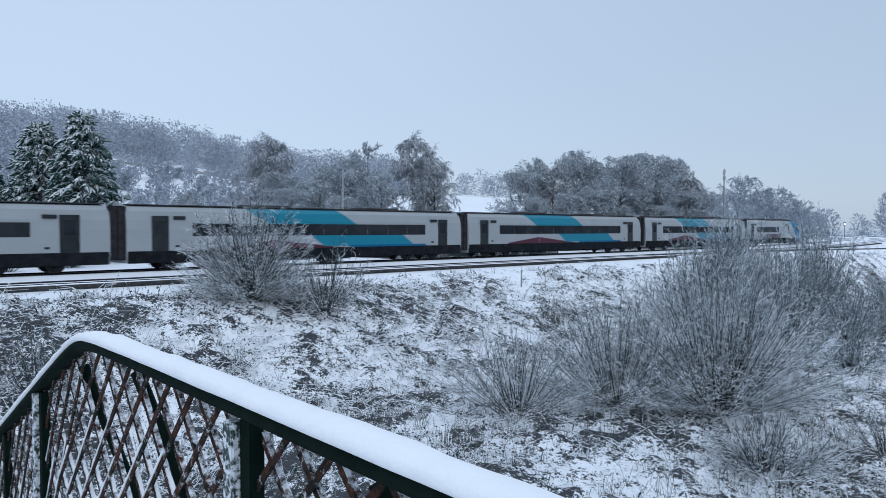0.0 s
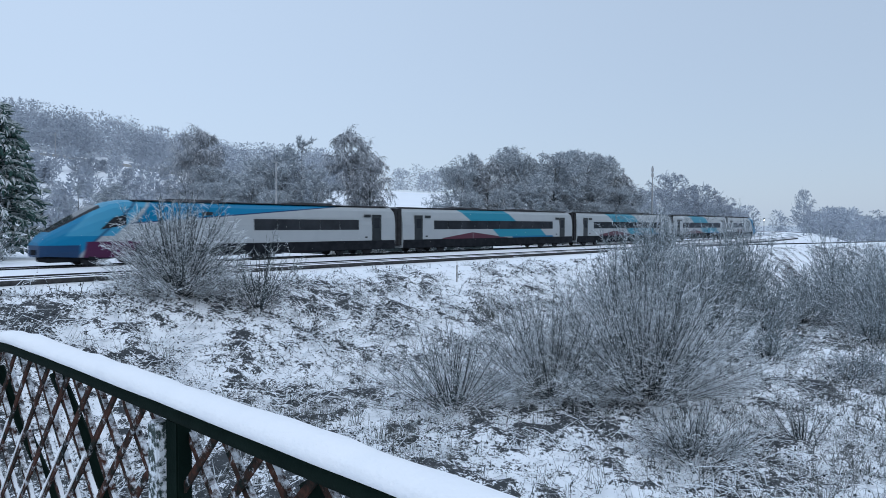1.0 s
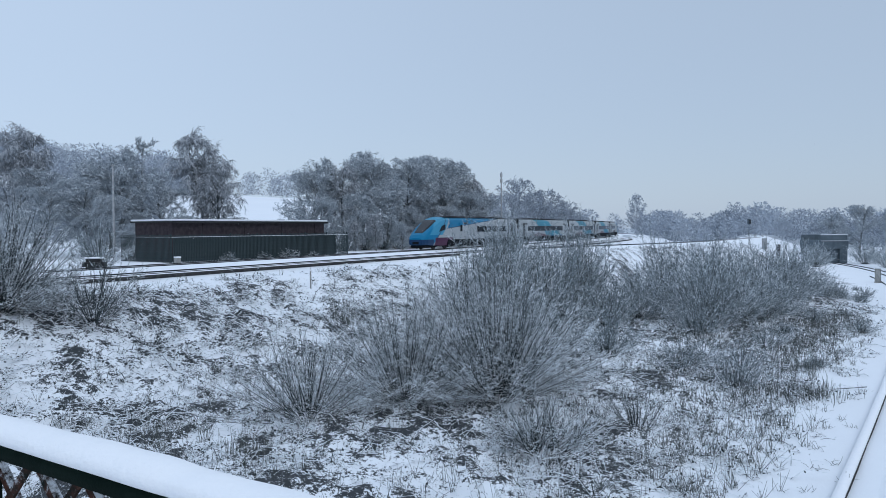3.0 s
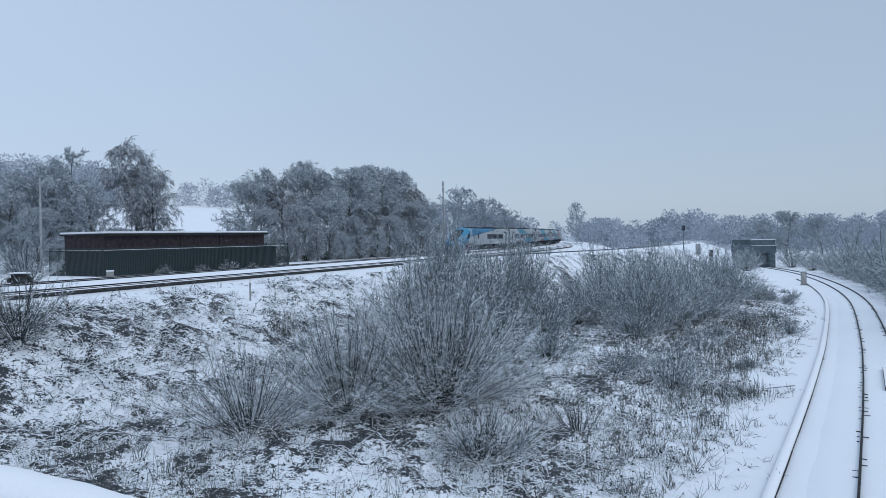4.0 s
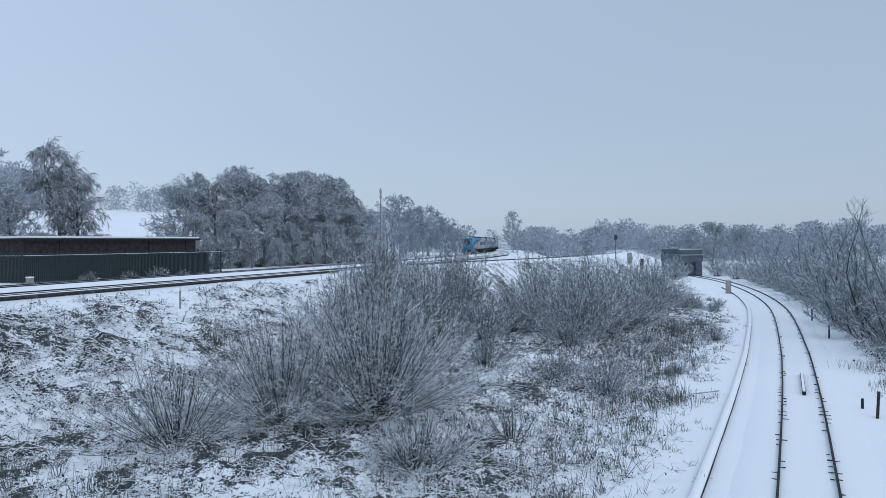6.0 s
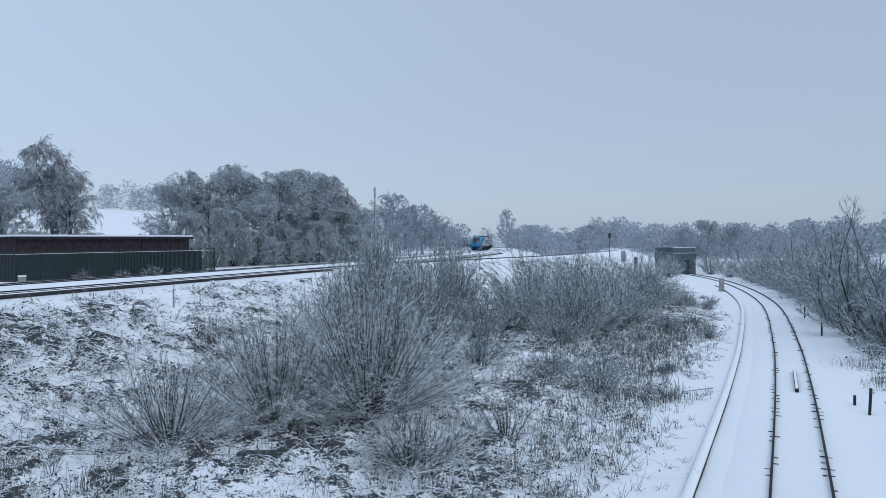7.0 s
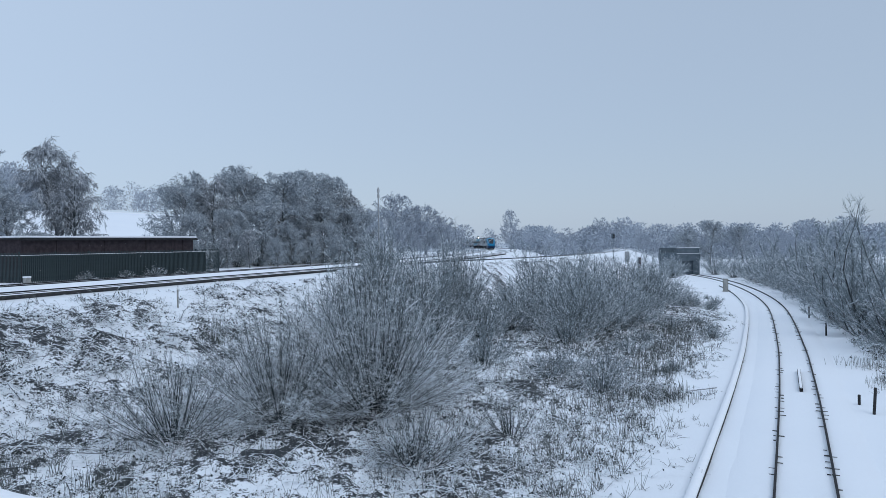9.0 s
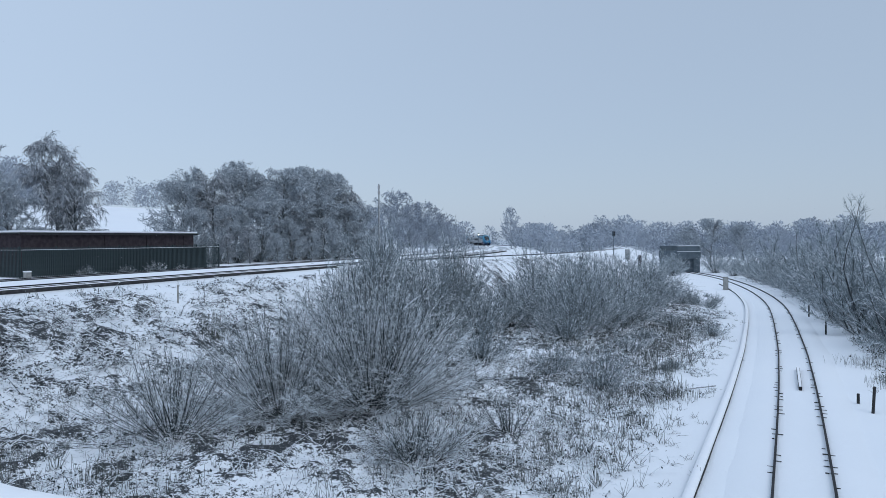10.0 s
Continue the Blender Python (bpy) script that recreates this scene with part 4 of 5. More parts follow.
# ---- bridge over the single line, far off ----
def overbridge():
    b = thing("overbridge", "dark brick bridge carrying a lane over the single line", "bridge", pose(98.0, 112.0, 0, 0, 0, -14))
    part("abutment", boxed(-1.5, -1.1, 0, 8, 0, 3.4), M_BLUE_BRICK, b)
    part("abutment", boxed(1.9, 3.2, 0, 8, 0, 3.4), M_BLUE_BRICK, b)
    part("deck_girder", boxed(-1.6, 3.3, -0.15, 8.1, 2.7, 4.2), M_BLUE_BRICK, b)
    part("parapet", boxed(-1.4, 3.1, -0.1, 0.3, 4.2, 5.2), M_BLUE_BRICK, b)
    part("parapet", boxed(-1.4, 3.1, 7.7, 8.1, 4.2, 5.2), M_BLUE_BRICK, b)
    part("coping_snow", boxed(-1.5, 3.2, -0.2, 0.4, 5.2, 5.3, 0.03), M_CAP, b, "snow on the coping")
    part("ledge_snow", boxed(-1.6, 3.3, -0.3, -0.154, 4.1, 4.17, 0.02), M_CAP, b)
    # added block closes the opening in place of its shaded depth
    part("far_wall", boxed(-1.1, 1.9, 0.6, 7.9, 0, 2.9), M_BLUE_BRICK, b)


overbridge()

p, h = pole("railway_signal", "distant thin signal post with one lit lamp", "signal", 85.8, 181.4, 8.3, 0.07, 0.06, M_BLUE_BRICK)
sg = part("signal_head", boxed(-0.2, 0.2, -0.1, 0.1, h - 0.6, h + 0.3, 0.03), M_BLUE_BRICK, p)
bm = bmesh.new()
rod(bm, (-0.05, -0.24, h - 0.25), (0, -0.1, h - 0.25), 0.13, 0.13, 12)
part("lamp", bm, M_LAMP, sg, "small lit signal lamp")

# ---- bushes: many stems from one stool, twigs on them ----
def bush(name, label, x, y, height, radius, stems, seed, mats=(M_STEM, M_TWIG), twig=1.3, tw=(9, 5), lean=0.95, thick=1.0, z=None, group="", single=False, wander=0.055, category="bush"):
    rng = np.random.default_rng(seed)
    gz = (on_ground(x, y) if z is None else z) - 0.1
    b = thing(name, label, category, pose(x, y, gz), group)
    a, u = rng.uniform(0, 2 * np.pi, stems), rng.random(stems) ** 0.7
    tilt = u * lean
    p = np.c_[np.cos(a) * u * radius * 0.16, np.sin(a) * u * radius * 0.16, np.zeros(stems)]
    d = np.c_[np.cos(a) * np.sin(tilt), np.sin(a) * np.sin(tilt), np.cos(tilt)]
    reach = 1 / np.sqrt((np.sin(tilt) / radius) ** 2 + (np.cos(tilt) / height) ** 2)
    L = reach * rng.uniform(0.7, 1.03, stems)
    P = grow(rng, p, d, L, 7, -0.008, wander)
    R = np.outer(0.011 * thick * (0.6 + 0.5 * L / height), np.linspace(1.5, 0.35, 7))
    if single:
        for i in range(stems):
            V, F = tubes(P[i:i + 1], R[i:i + 1], 4)
            part("stem", mesh_quads("stem", V, F, [mats[0]]), None, b)
    else:
        V, F = tubes(P, R)
        tagged(part("shoot_mass", mesh_quads("shoot_mass", V, F, [mats[0]]), None, b), kind="stuff")
    q, dd, f = along(rng, P, tw[0], 0.22, 1.0)
    n = len(q)
    d2 = dd + rng.normal(size=(n, 3)) * 0.45 + np.array([0, 0, 0.1])
    L2 = np.repeat(L, tw[0]) * rng.uniform(0.08, 0.2, n) * (1.2 - 0.55 * f)
    P2 = grow(rng, q, d2, L2, 3, -0.04, 0.08)
    R2 = np.outer(np.full(n, 0.0062 * twig), np.linspace(1.2, 0.5, 3))
    q, dd, f = along(rng, P2, tw[1], 0.25, 1.0)
    n3 = len(q)
    P3 = grow(rng, q, dd + rng.normal(size=(n3, 3)) * 0.55, np.repeat(L2, tw[1]) * rng.uniform(0.25, 0.55, n3), 2, -0.02, 0.12)
    R3 = np.outer(np.full(n3, 0.0048 * twig), [1.1, 0.6])
    V, F = joined([tubes(P2, R2), tubes(P3, R3)] if single else [slivers(rng, P2, R2), slivers(rng, P3, R3)])
    tagged(part("twig_spray", mesh_quads("twig_spray", V, F, [mats[1]]), None, b, "fine twigs edged with frost"), kind="stuff")
    return b


for x, y, r in ((1.64, 68.8, 1.1), (-0.56, 66.7, 0.8), (-3.5, 64.0, 0.9), (3.9, 70.9, 0.7)):
    bush("fence_foot_bush", "small snowy bush at the foot of the fence", x, y, 1.0 * r, r, 60, 180 + int(10 * r), (M_STEM, M_TWIG), 1.8, (8, 5), 1.4)
for i, (x, y, h, r) in enumerate(((-6.6, 12.4, 1.7, 2.0), (-3.6, 9.6, 1.5, 1.8), (-9.6, 15.0, 1.7, 2.0), (-5.6, 10.4, 1.2, 1.6), (-1.0, 8.4, 1.3, 1.6))):
    bush("bank_bush", "tangled snowy bush on the bank below the footbridge", x, y, h, r, 80, 190 + i, (M_STEM, M_TWIG), 1.2, (11, 6), 1.4, 1.0, wander=0.12)
WILLOW = "bare many-stemmed willow bush edged with frost"
bush("willow_bush", WILLOW + ", tallest on the low ground", 8.8, 24.8, 5.2, 4.7, 290, 1, tw=(18, 5), twig=0.95, lean=1.33, thick=1.1, single=True)
bush("willow_bush", WILLOW + ", leaning out low beside it", 5.5, 25.0, 4.1, 3.8, 190, 2, tw=(18, 5), twig=0.95, lean=1.4, thick=1.1, single=True)
bush("willow_bush", "small bare willow bush with open stems in rough grass", 2.0, 23.6, 2.9, 3.6, 95, 3, tw=(14, 6), twig=0.9, lean=1.4, thick=1.15, single=True)
bush("hawthorn_bush", "dense frosted bush on the embankment edge", -9.2, 29.8, 4.5, 3.1, 230, 4, tw=(18, 6), twig=1.05, lean=1.5, thick=1.5, single=True)
bush("hawthorn_bush", "low side of the frosted embankment bush", -6.0, 30.2, 3.4, 2.4, 80, 5, tw=(9, 5), lean=1.2)
bush("hawthorn_bush", "frosted twiggy bush low on the bank", -11.8, 19.4, 1.9, 2.2, 70, 6, tw=(8, 4))
bush("low_bush", "low tangled frosted bush at the foot of the willow", 8.5, 19.3, 1.8, 2.1, 150, 7, tw=(11, 5), lean=1.45, wander=0.16, single=True)
bush("low_bush", "low tangled frosted bush in rough grass", 12.4, 21.0, 1.3, 1.9, 70, 8, tw=(7, 4), lean=1.3)
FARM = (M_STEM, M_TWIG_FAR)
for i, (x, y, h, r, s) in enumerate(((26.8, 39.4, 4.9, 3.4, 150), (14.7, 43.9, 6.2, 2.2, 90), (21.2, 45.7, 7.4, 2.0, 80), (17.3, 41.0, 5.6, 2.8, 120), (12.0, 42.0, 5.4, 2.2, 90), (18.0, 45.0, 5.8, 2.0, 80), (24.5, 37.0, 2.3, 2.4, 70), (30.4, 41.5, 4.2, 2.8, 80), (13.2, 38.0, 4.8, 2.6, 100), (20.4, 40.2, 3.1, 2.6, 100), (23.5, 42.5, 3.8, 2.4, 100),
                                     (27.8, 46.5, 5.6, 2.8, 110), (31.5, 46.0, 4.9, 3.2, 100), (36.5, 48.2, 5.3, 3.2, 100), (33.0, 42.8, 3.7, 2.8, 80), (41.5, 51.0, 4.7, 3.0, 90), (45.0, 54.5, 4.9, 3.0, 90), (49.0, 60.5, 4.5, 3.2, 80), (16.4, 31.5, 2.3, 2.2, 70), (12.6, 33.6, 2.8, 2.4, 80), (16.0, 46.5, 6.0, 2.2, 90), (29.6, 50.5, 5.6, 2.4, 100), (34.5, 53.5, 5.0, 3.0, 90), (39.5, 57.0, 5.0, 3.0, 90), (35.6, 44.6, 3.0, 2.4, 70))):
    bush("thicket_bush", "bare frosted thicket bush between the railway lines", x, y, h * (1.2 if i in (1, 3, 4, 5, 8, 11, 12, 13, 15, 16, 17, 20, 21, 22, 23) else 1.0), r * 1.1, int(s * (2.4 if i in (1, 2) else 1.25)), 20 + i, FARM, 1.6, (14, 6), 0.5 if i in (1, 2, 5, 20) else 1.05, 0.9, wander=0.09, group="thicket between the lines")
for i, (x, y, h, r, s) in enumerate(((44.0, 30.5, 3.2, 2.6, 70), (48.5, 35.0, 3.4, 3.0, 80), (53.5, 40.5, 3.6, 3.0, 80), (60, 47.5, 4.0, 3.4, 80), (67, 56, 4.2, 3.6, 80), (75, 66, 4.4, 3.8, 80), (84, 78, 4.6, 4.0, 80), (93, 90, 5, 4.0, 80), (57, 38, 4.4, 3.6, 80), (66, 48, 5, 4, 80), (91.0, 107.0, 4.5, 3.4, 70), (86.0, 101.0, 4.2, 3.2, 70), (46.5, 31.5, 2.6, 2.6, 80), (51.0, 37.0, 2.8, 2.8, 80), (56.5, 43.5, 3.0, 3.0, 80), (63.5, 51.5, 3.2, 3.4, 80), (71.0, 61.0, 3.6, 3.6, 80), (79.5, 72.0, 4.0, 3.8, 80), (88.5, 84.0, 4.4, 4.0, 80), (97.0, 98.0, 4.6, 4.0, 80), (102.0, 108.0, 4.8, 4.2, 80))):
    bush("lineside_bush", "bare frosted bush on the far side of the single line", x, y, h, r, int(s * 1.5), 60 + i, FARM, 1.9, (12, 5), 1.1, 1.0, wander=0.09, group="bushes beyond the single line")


# low scrub between the thicket and the single line
rng_scrub = np.random.default_rng(77)
for i in range(30):
    j, off = int(rng_scrub.uniform(78, 140)), float(rng_scrub.uniform(-10.5, -4.6))
    x, y = offset_line(LOWER, off)[j]
    h = float(rng_scrub.uniform(0.6, 1.5)) * (1.25 if off < -7.5 else 0.85)
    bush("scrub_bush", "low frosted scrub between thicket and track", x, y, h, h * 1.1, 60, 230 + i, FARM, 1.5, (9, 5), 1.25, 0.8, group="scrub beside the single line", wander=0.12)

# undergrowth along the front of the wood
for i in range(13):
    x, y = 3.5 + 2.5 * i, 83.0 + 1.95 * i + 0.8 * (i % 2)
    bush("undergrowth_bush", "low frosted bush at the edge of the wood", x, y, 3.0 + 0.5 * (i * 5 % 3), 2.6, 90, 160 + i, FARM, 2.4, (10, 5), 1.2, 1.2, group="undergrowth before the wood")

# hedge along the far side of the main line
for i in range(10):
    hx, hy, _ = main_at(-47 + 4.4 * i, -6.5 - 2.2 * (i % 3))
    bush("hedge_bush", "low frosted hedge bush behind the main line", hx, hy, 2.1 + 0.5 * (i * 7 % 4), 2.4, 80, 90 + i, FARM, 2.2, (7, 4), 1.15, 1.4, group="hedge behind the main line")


# ---- trees ----
def tree(name, label, seed, height, spread, crown_from, mats, limbs=26, hang=0.0, twig_r=0.02, subs=(7, 9), up=0.6, trunk_r=0.2, dome=0.0, wander=0.15):
    """A bare tree: trunk, limbs and a crown of rimed twigs, at the origin."""
    rng = np.random.default_rng(seed)
    t = thing(name, label, "tree")
    P = grow(rng, np.zeros((1, 3)) - np.array([0, 0, 0.3]), np.array([[0.02, 0.03, 1.0]]), np.array([height * 0.93]), 12, -0.01, 0.045)
    V, F = tubes(P, np.outer([trunk_r], np.linspace(1.25, 0.12, 12)), 8)
    part("trunk", mesh_quads("trunk", V, F, [mats[0]], None, True), None, t)
    q, dd, f = along(rng, P, limbs, crown_from, 0.98)
    a = rng.uniform(0, 2 * np.pi, len(q))
    d1 = np.c_[np.cos(a), np.sin(a), np.full(len(q), up) + rng.normal(size=len(q)) * 0.2 + 0.9 * f]
    g = (f - crown_from) / (1 - crown_from)
    L1 = spread * np.sqrt(np.clip(1 - (1.42 * (g - 0.38)) ** 2, 0.12, 1)) * rng.uniform(0.75, 1.15, len(q))
    P1 = grow(rng, q, d1, L1, 7, 0.04 + hang * 0.14, wander)
    lumps = rng.normal(size=(26, 3))
    lumps /= np.linalg.norm(lumps, axis=1, keepdims=True)
    mid, half = np.array([0, 0, height * (0.5 + crown_from / 2)]), np.array([spread, spread, height * (0.59 - crown_from / 2)])

    def beyond(p):
        """How far out p lies in the lobed outline of the crown; 1 is its edge."""
        e = (p - mid) / half
        r = np.linalg.norm(e, axis=-1) + 1e-6
        return r / (0.86 + 0.14 * np.clip(((e / r[..., None]) @ lumps.T).max(axis=-1) * 8 - 7, 0, 1))

    if dome:
        P1 = mid + (P1 - mid) * np.minimum(1.0, 0.96 / beyond(P1))[..., None]
    R1 = np.outer(trunk_r * 0.34 * (1.1 - 0.7 * f), np.linspace(1, 0.2, 7))
    V, F = tubes(P1, R1, 4)
    tagged(part("branchwork", mesh_quads("branchwork", V, F, [mats[0]]), None, t), kind="stuff")
    q, dd, f1 = along(rng, P1, subs[0], 0.25, 1.0)
    n = len(q)
    L2 = np.repeat(L1, subs[0]) * rng.uniform(0.14, 0.36, n)
    P2 = grow(rng, q, dd + rng.normal(size=(n, 3)) * 0.5, L2, 3, 0.03 + hang * 0.4, 0.16)
    if dome:
        P2 = P2[beyond(P2[:, -1]) < 1.0]
        n = len(P2)
    R2 = np.outer(np.full(n, twig_r * 1.1), np.linspace(1.2, 0.5, 3))
    q, dd, f2 = along(rng, P2, subs[1], 0.15, 1.0)
    n3 = len(q)
    d3 = dd + rng.normal(size=(n3, 3)) * 0.95
    d3[:, 2] -= hang * 1.6
    P3 = grow(rng, q, d3, rng.uniform(0.14, 0.4, n3) * (1 + 2.4 * hang) * min(spread, 4.6) / 4.0, 3 if hang > 0.3 else 2, hang * 0.8, 0.14)
    if dome:
        P3 = P3[beyond(P3[:, -1]) < rng.uniform(0.98, 1.05, n3)]
        n3 = len(P3)
    R3 = np.outer(np.full(n3, twig_r), np.linspace(1.0, 0.55, P3.shape[1]))
    V, F = joined([slivers(rng, P2, R2), slivers(rng, P3, R3)])
    part("crown", mesh_quads("crown", V, F, [mats[1]]), None, t, "crown of rimed twigs")
    return t


def plant(proto, x, y, top=None, scale=1.0, turn=0.0, base_height=12.0, sink=0.0, label=""):
    z = on_ground(x, y) - sink
    s = (top - z) / base_height if top is not None else scale
    c = copy_thing(proto, pose(x, y, z, 0, 0, turn))
    c.scale = (s, s, s)
    c["group"] = "trees behind the railway"
    if label:
        c["label"] = label
    return c


ROUND = "bare rounded tree thick with rime"
PROTO = [
    tree("birch", "weeping silver birch with hanging rimed twigs", 31, 12.0, 4.0, 0.12, (M_BARK, M_CROWN_BIRCH), 54, 0.5, 0.02, (12, 15), 1.1, 0.19, 1),
    tree("oak", ROUND, 32, 12.0, 6.2, 0.05, (M_BARK, M_CROWN), 66, 0.05, 0.025, (14, 18), 0.5, 0.2, 1),
    tree("ash", ROUND, 33, 12.0, 5.6, 0.04, (M_BARK, M_CROWN), 66, 0.12, 0.025, (14, 18), 0.6, 0.19, 1),
    tree("alder", "upright bare tree with rimed twigs", 34, 12.0, 3.0, 0.1, (M_BARK, M_CROWN), 40, 0.0, 0.02, (10, 13), 0.9, 0.17),
    tree("distant_oak", "bare rimed tree far off, paled for haze", 35, 12.0, 6.6, 0.1, (M_CROWN_FAR, M_CROWN_FAR), 48, 0.05, 0.045, (12, 16), 0.5, 0.24, 1),
]
BIRCH, OAK, ASH, ALDER, DISTANT = PROTO
BIRCH.matrix_basis = pose(-7.2, 81.0, on_ground(-7.2, 81.0), 0, 0, 20)
BIRCH.scale = (1.12, 1.12, 1.12)
plant(BIRCH, -5.4, 79.5, 14.2, turn=140)
plant(ALDER, -13.8, 82.5, 17.0, turn=40)
plant(ASH, -16.5, 80.5, 15.0, turn=100)
plant(ASH, -11.0, 78.5, 12.5, turn=200)
for i, (x, y, top) in enumerate(((-8.5, 76.5, 8.2), (-13.5, 77.0, 8.6), (-4.5, 77.0, 8.0), (-17.0, 74.5, 8.4))):
    plant(OAK, x, y, top, turn=50 * i)
plant(BIRCH, -29.0, 89.9, 19.0, turn=250)
ASH.matrix_basis = pose(-19.5, 83.5, on_ground(-19.5, 83.5), 0, 0, 10)
ASH.scale = (0.8, 0.8, 0.8)
OAK.matrix_basis = pose(-26.0, 87.0, on_ground(-26.0, 87.0), 0, 0, 10)
OAK.scale = (0.78, 0.78, 0.78)
for i, (x, y, top) in enumerate(((-18.5, 77.4, 11.8), (-21.5, 76.0, 11.0), (-24.5, 79.0, 11.5), (-33.3, 77.6, 10.8), (-15.0, 74.0, 10.0), (-38.0, 80.0, 11.0), (-43.0, 76.0, 10.5), (-29.0, 71.0, 8.5), (-35.0, 70.0, 8.5), (-22.0, 69.5, 8.6))):
    plant((ASH, OAK, ALDER)[i % 3], x, y, top, turn=57 * i)
WOOD = [(4.0, 91.9, 14.0), (5.1, 97.8, 15.8), (8.7, 94.6, 15.4), (13.8, 104.2, 17.6), (17.0, 96.6, 16.2), (22.5, 105.8, 17.4), (26.5, 109.0, 16.6), (29.6, 108.3, 14.6), (33.5, 113.4, 13.0), (5.6, 88.0, 10.5), (9.5, 88.6, 11.0), (14.0, 91.0, 13.0), (19.5, 97.5, 13.5), (24.5, 101.5, 13.5), (28.0, 104.0, 12.0), (11.5, 99.5, 16.4), (19.5, 102.0, 16.6), (12.0, 86.0, 8.8), (18.0, 91.5, 9.5), (23.0, 96.5, 9.8), (28.5, 101.0, 9.5), (5.5, 85.0, 7.4), (9.5, 85.5, 7.8), (15.5, 87.5, 7.6), (20.5, 92.5, 7.8), (25.5, 97.5, 7.6), (31.0, 103.5, 8.0), (33.5, 108.5, 9.0)]
for i, (x, y, top) in enumerate(WOOD):
    plant((OAK, ASH, BIRCH, ASH, OAK)[i % 5], x, y, top, turn=71 * i)
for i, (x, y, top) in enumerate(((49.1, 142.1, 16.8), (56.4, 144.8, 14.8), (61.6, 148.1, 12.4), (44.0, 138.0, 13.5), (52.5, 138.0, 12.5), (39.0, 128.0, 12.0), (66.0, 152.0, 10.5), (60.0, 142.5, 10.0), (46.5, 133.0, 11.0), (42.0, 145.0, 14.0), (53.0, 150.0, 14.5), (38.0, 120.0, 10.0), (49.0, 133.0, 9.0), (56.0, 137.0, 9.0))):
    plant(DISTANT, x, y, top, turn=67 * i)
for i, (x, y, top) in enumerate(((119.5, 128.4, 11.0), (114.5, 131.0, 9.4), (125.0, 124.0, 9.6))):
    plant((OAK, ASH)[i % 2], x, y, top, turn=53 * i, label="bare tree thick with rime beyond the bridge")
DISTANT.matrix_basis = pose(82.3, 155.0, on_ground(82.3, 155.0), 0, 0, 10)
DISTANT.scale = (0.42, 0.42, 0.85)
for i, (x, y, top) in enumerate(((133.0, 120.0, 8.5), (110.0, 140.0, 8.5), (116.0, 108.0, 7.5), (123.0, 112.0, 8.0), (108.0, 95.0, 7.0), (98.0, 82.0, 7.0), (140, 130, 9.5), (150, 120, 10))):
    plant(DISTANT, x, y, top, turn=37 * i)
ALDER.matrix_basis = pose(61.5, 46.5, on_ground(61.5, 46.5), 0, 0, 10)
ALDER.scale = (0.6, 0.6, 0.6)
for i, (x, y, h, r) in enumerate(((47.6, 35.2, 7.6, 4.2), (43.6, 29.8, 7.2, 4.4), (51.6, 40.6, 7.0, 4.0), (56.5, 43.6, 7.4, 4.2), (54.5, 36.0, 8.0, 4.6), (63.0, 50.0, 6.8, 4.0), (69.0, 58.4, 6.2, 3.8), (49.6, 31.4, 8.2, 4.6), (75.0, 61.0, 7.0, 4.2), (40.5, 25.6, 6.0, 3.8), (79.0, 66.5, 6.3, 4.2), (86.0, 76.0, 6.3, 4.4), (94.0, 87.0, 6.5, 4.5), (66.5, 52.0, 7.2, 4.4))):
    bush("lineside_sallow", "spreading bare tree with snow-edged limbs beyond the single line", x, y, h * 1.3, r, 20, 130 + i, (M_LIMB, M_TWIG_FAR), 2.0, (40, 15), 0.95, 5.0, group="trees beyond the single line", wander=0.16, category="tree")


# ---- snow-laden firs ----
def fir(seed, height, radius):
    rng = np.random.default_rng(seed)
    t = thing("fir_tree", "dark green fir tree loaded with snow behind the line", "tree")
    bm = bmesh.new()
    rod(bm, (0, 0, -0.3), (0, 0, height), 0.22, 0.02, 8)
    part("trunk", bm, M_BARK, t)
    n = 330
    g = rng.random(n) ** 0.75
    a = rng.uniform(0, 2 * np.pi, n)
    L = radius * (1 - g) ** 0.62 * rng.uniform(0.7, 1.1, n) + 0.25
    p = np.c_[np.zeros(n), np.zeros(n), 0.3 + g * (height - 0.4)]
    P = grow(rng, p, np.c_[np.cos(a), np.sin(a), np.full(n, 0.25)], L, 6, 0.13, 0.05)
    V1 = tubes(P, np.outer(np.full(n, 0.03), np.linspace(1, 0.3, 6)))
    q, dd, f = along(rng, P, 13, 0.2, 1.0)
    m = len(q)
    side = dd + rng.normal(size=(m, 3)) * 0.55
    side[:, 2] -= 0.25
    P2 = grow(rng, q, side, rng.uniform(0.35, 0.7, m), 3, 0.1, 0.1)
    R2 = np.outer(rng.uniform(0.08, 0.16, m), [1.0, 0.9, 0.15])
    V, F = joined([V1, tubes(P2, R2, 4)])
    part("foliage", mesh_quads("foliage", V, F, [M_NEEDLE]), None, t, "drooping boughs capped with snow")
    return t


f1 = fir(41, 11.2, 3.7)
f1.matrix_basis = pose(-29.6, 51.4, on_ground(-29.6, 51.4))
for x, y, s, r in ((-33.2, 51.8, 0.95, 120), (-37.8, 51.3, 0.82, 200)):
    c = copy_thing(f1, pose(x, y, on_ground(x, y), 0, 0, r))
    c.scale = (s, s, s)


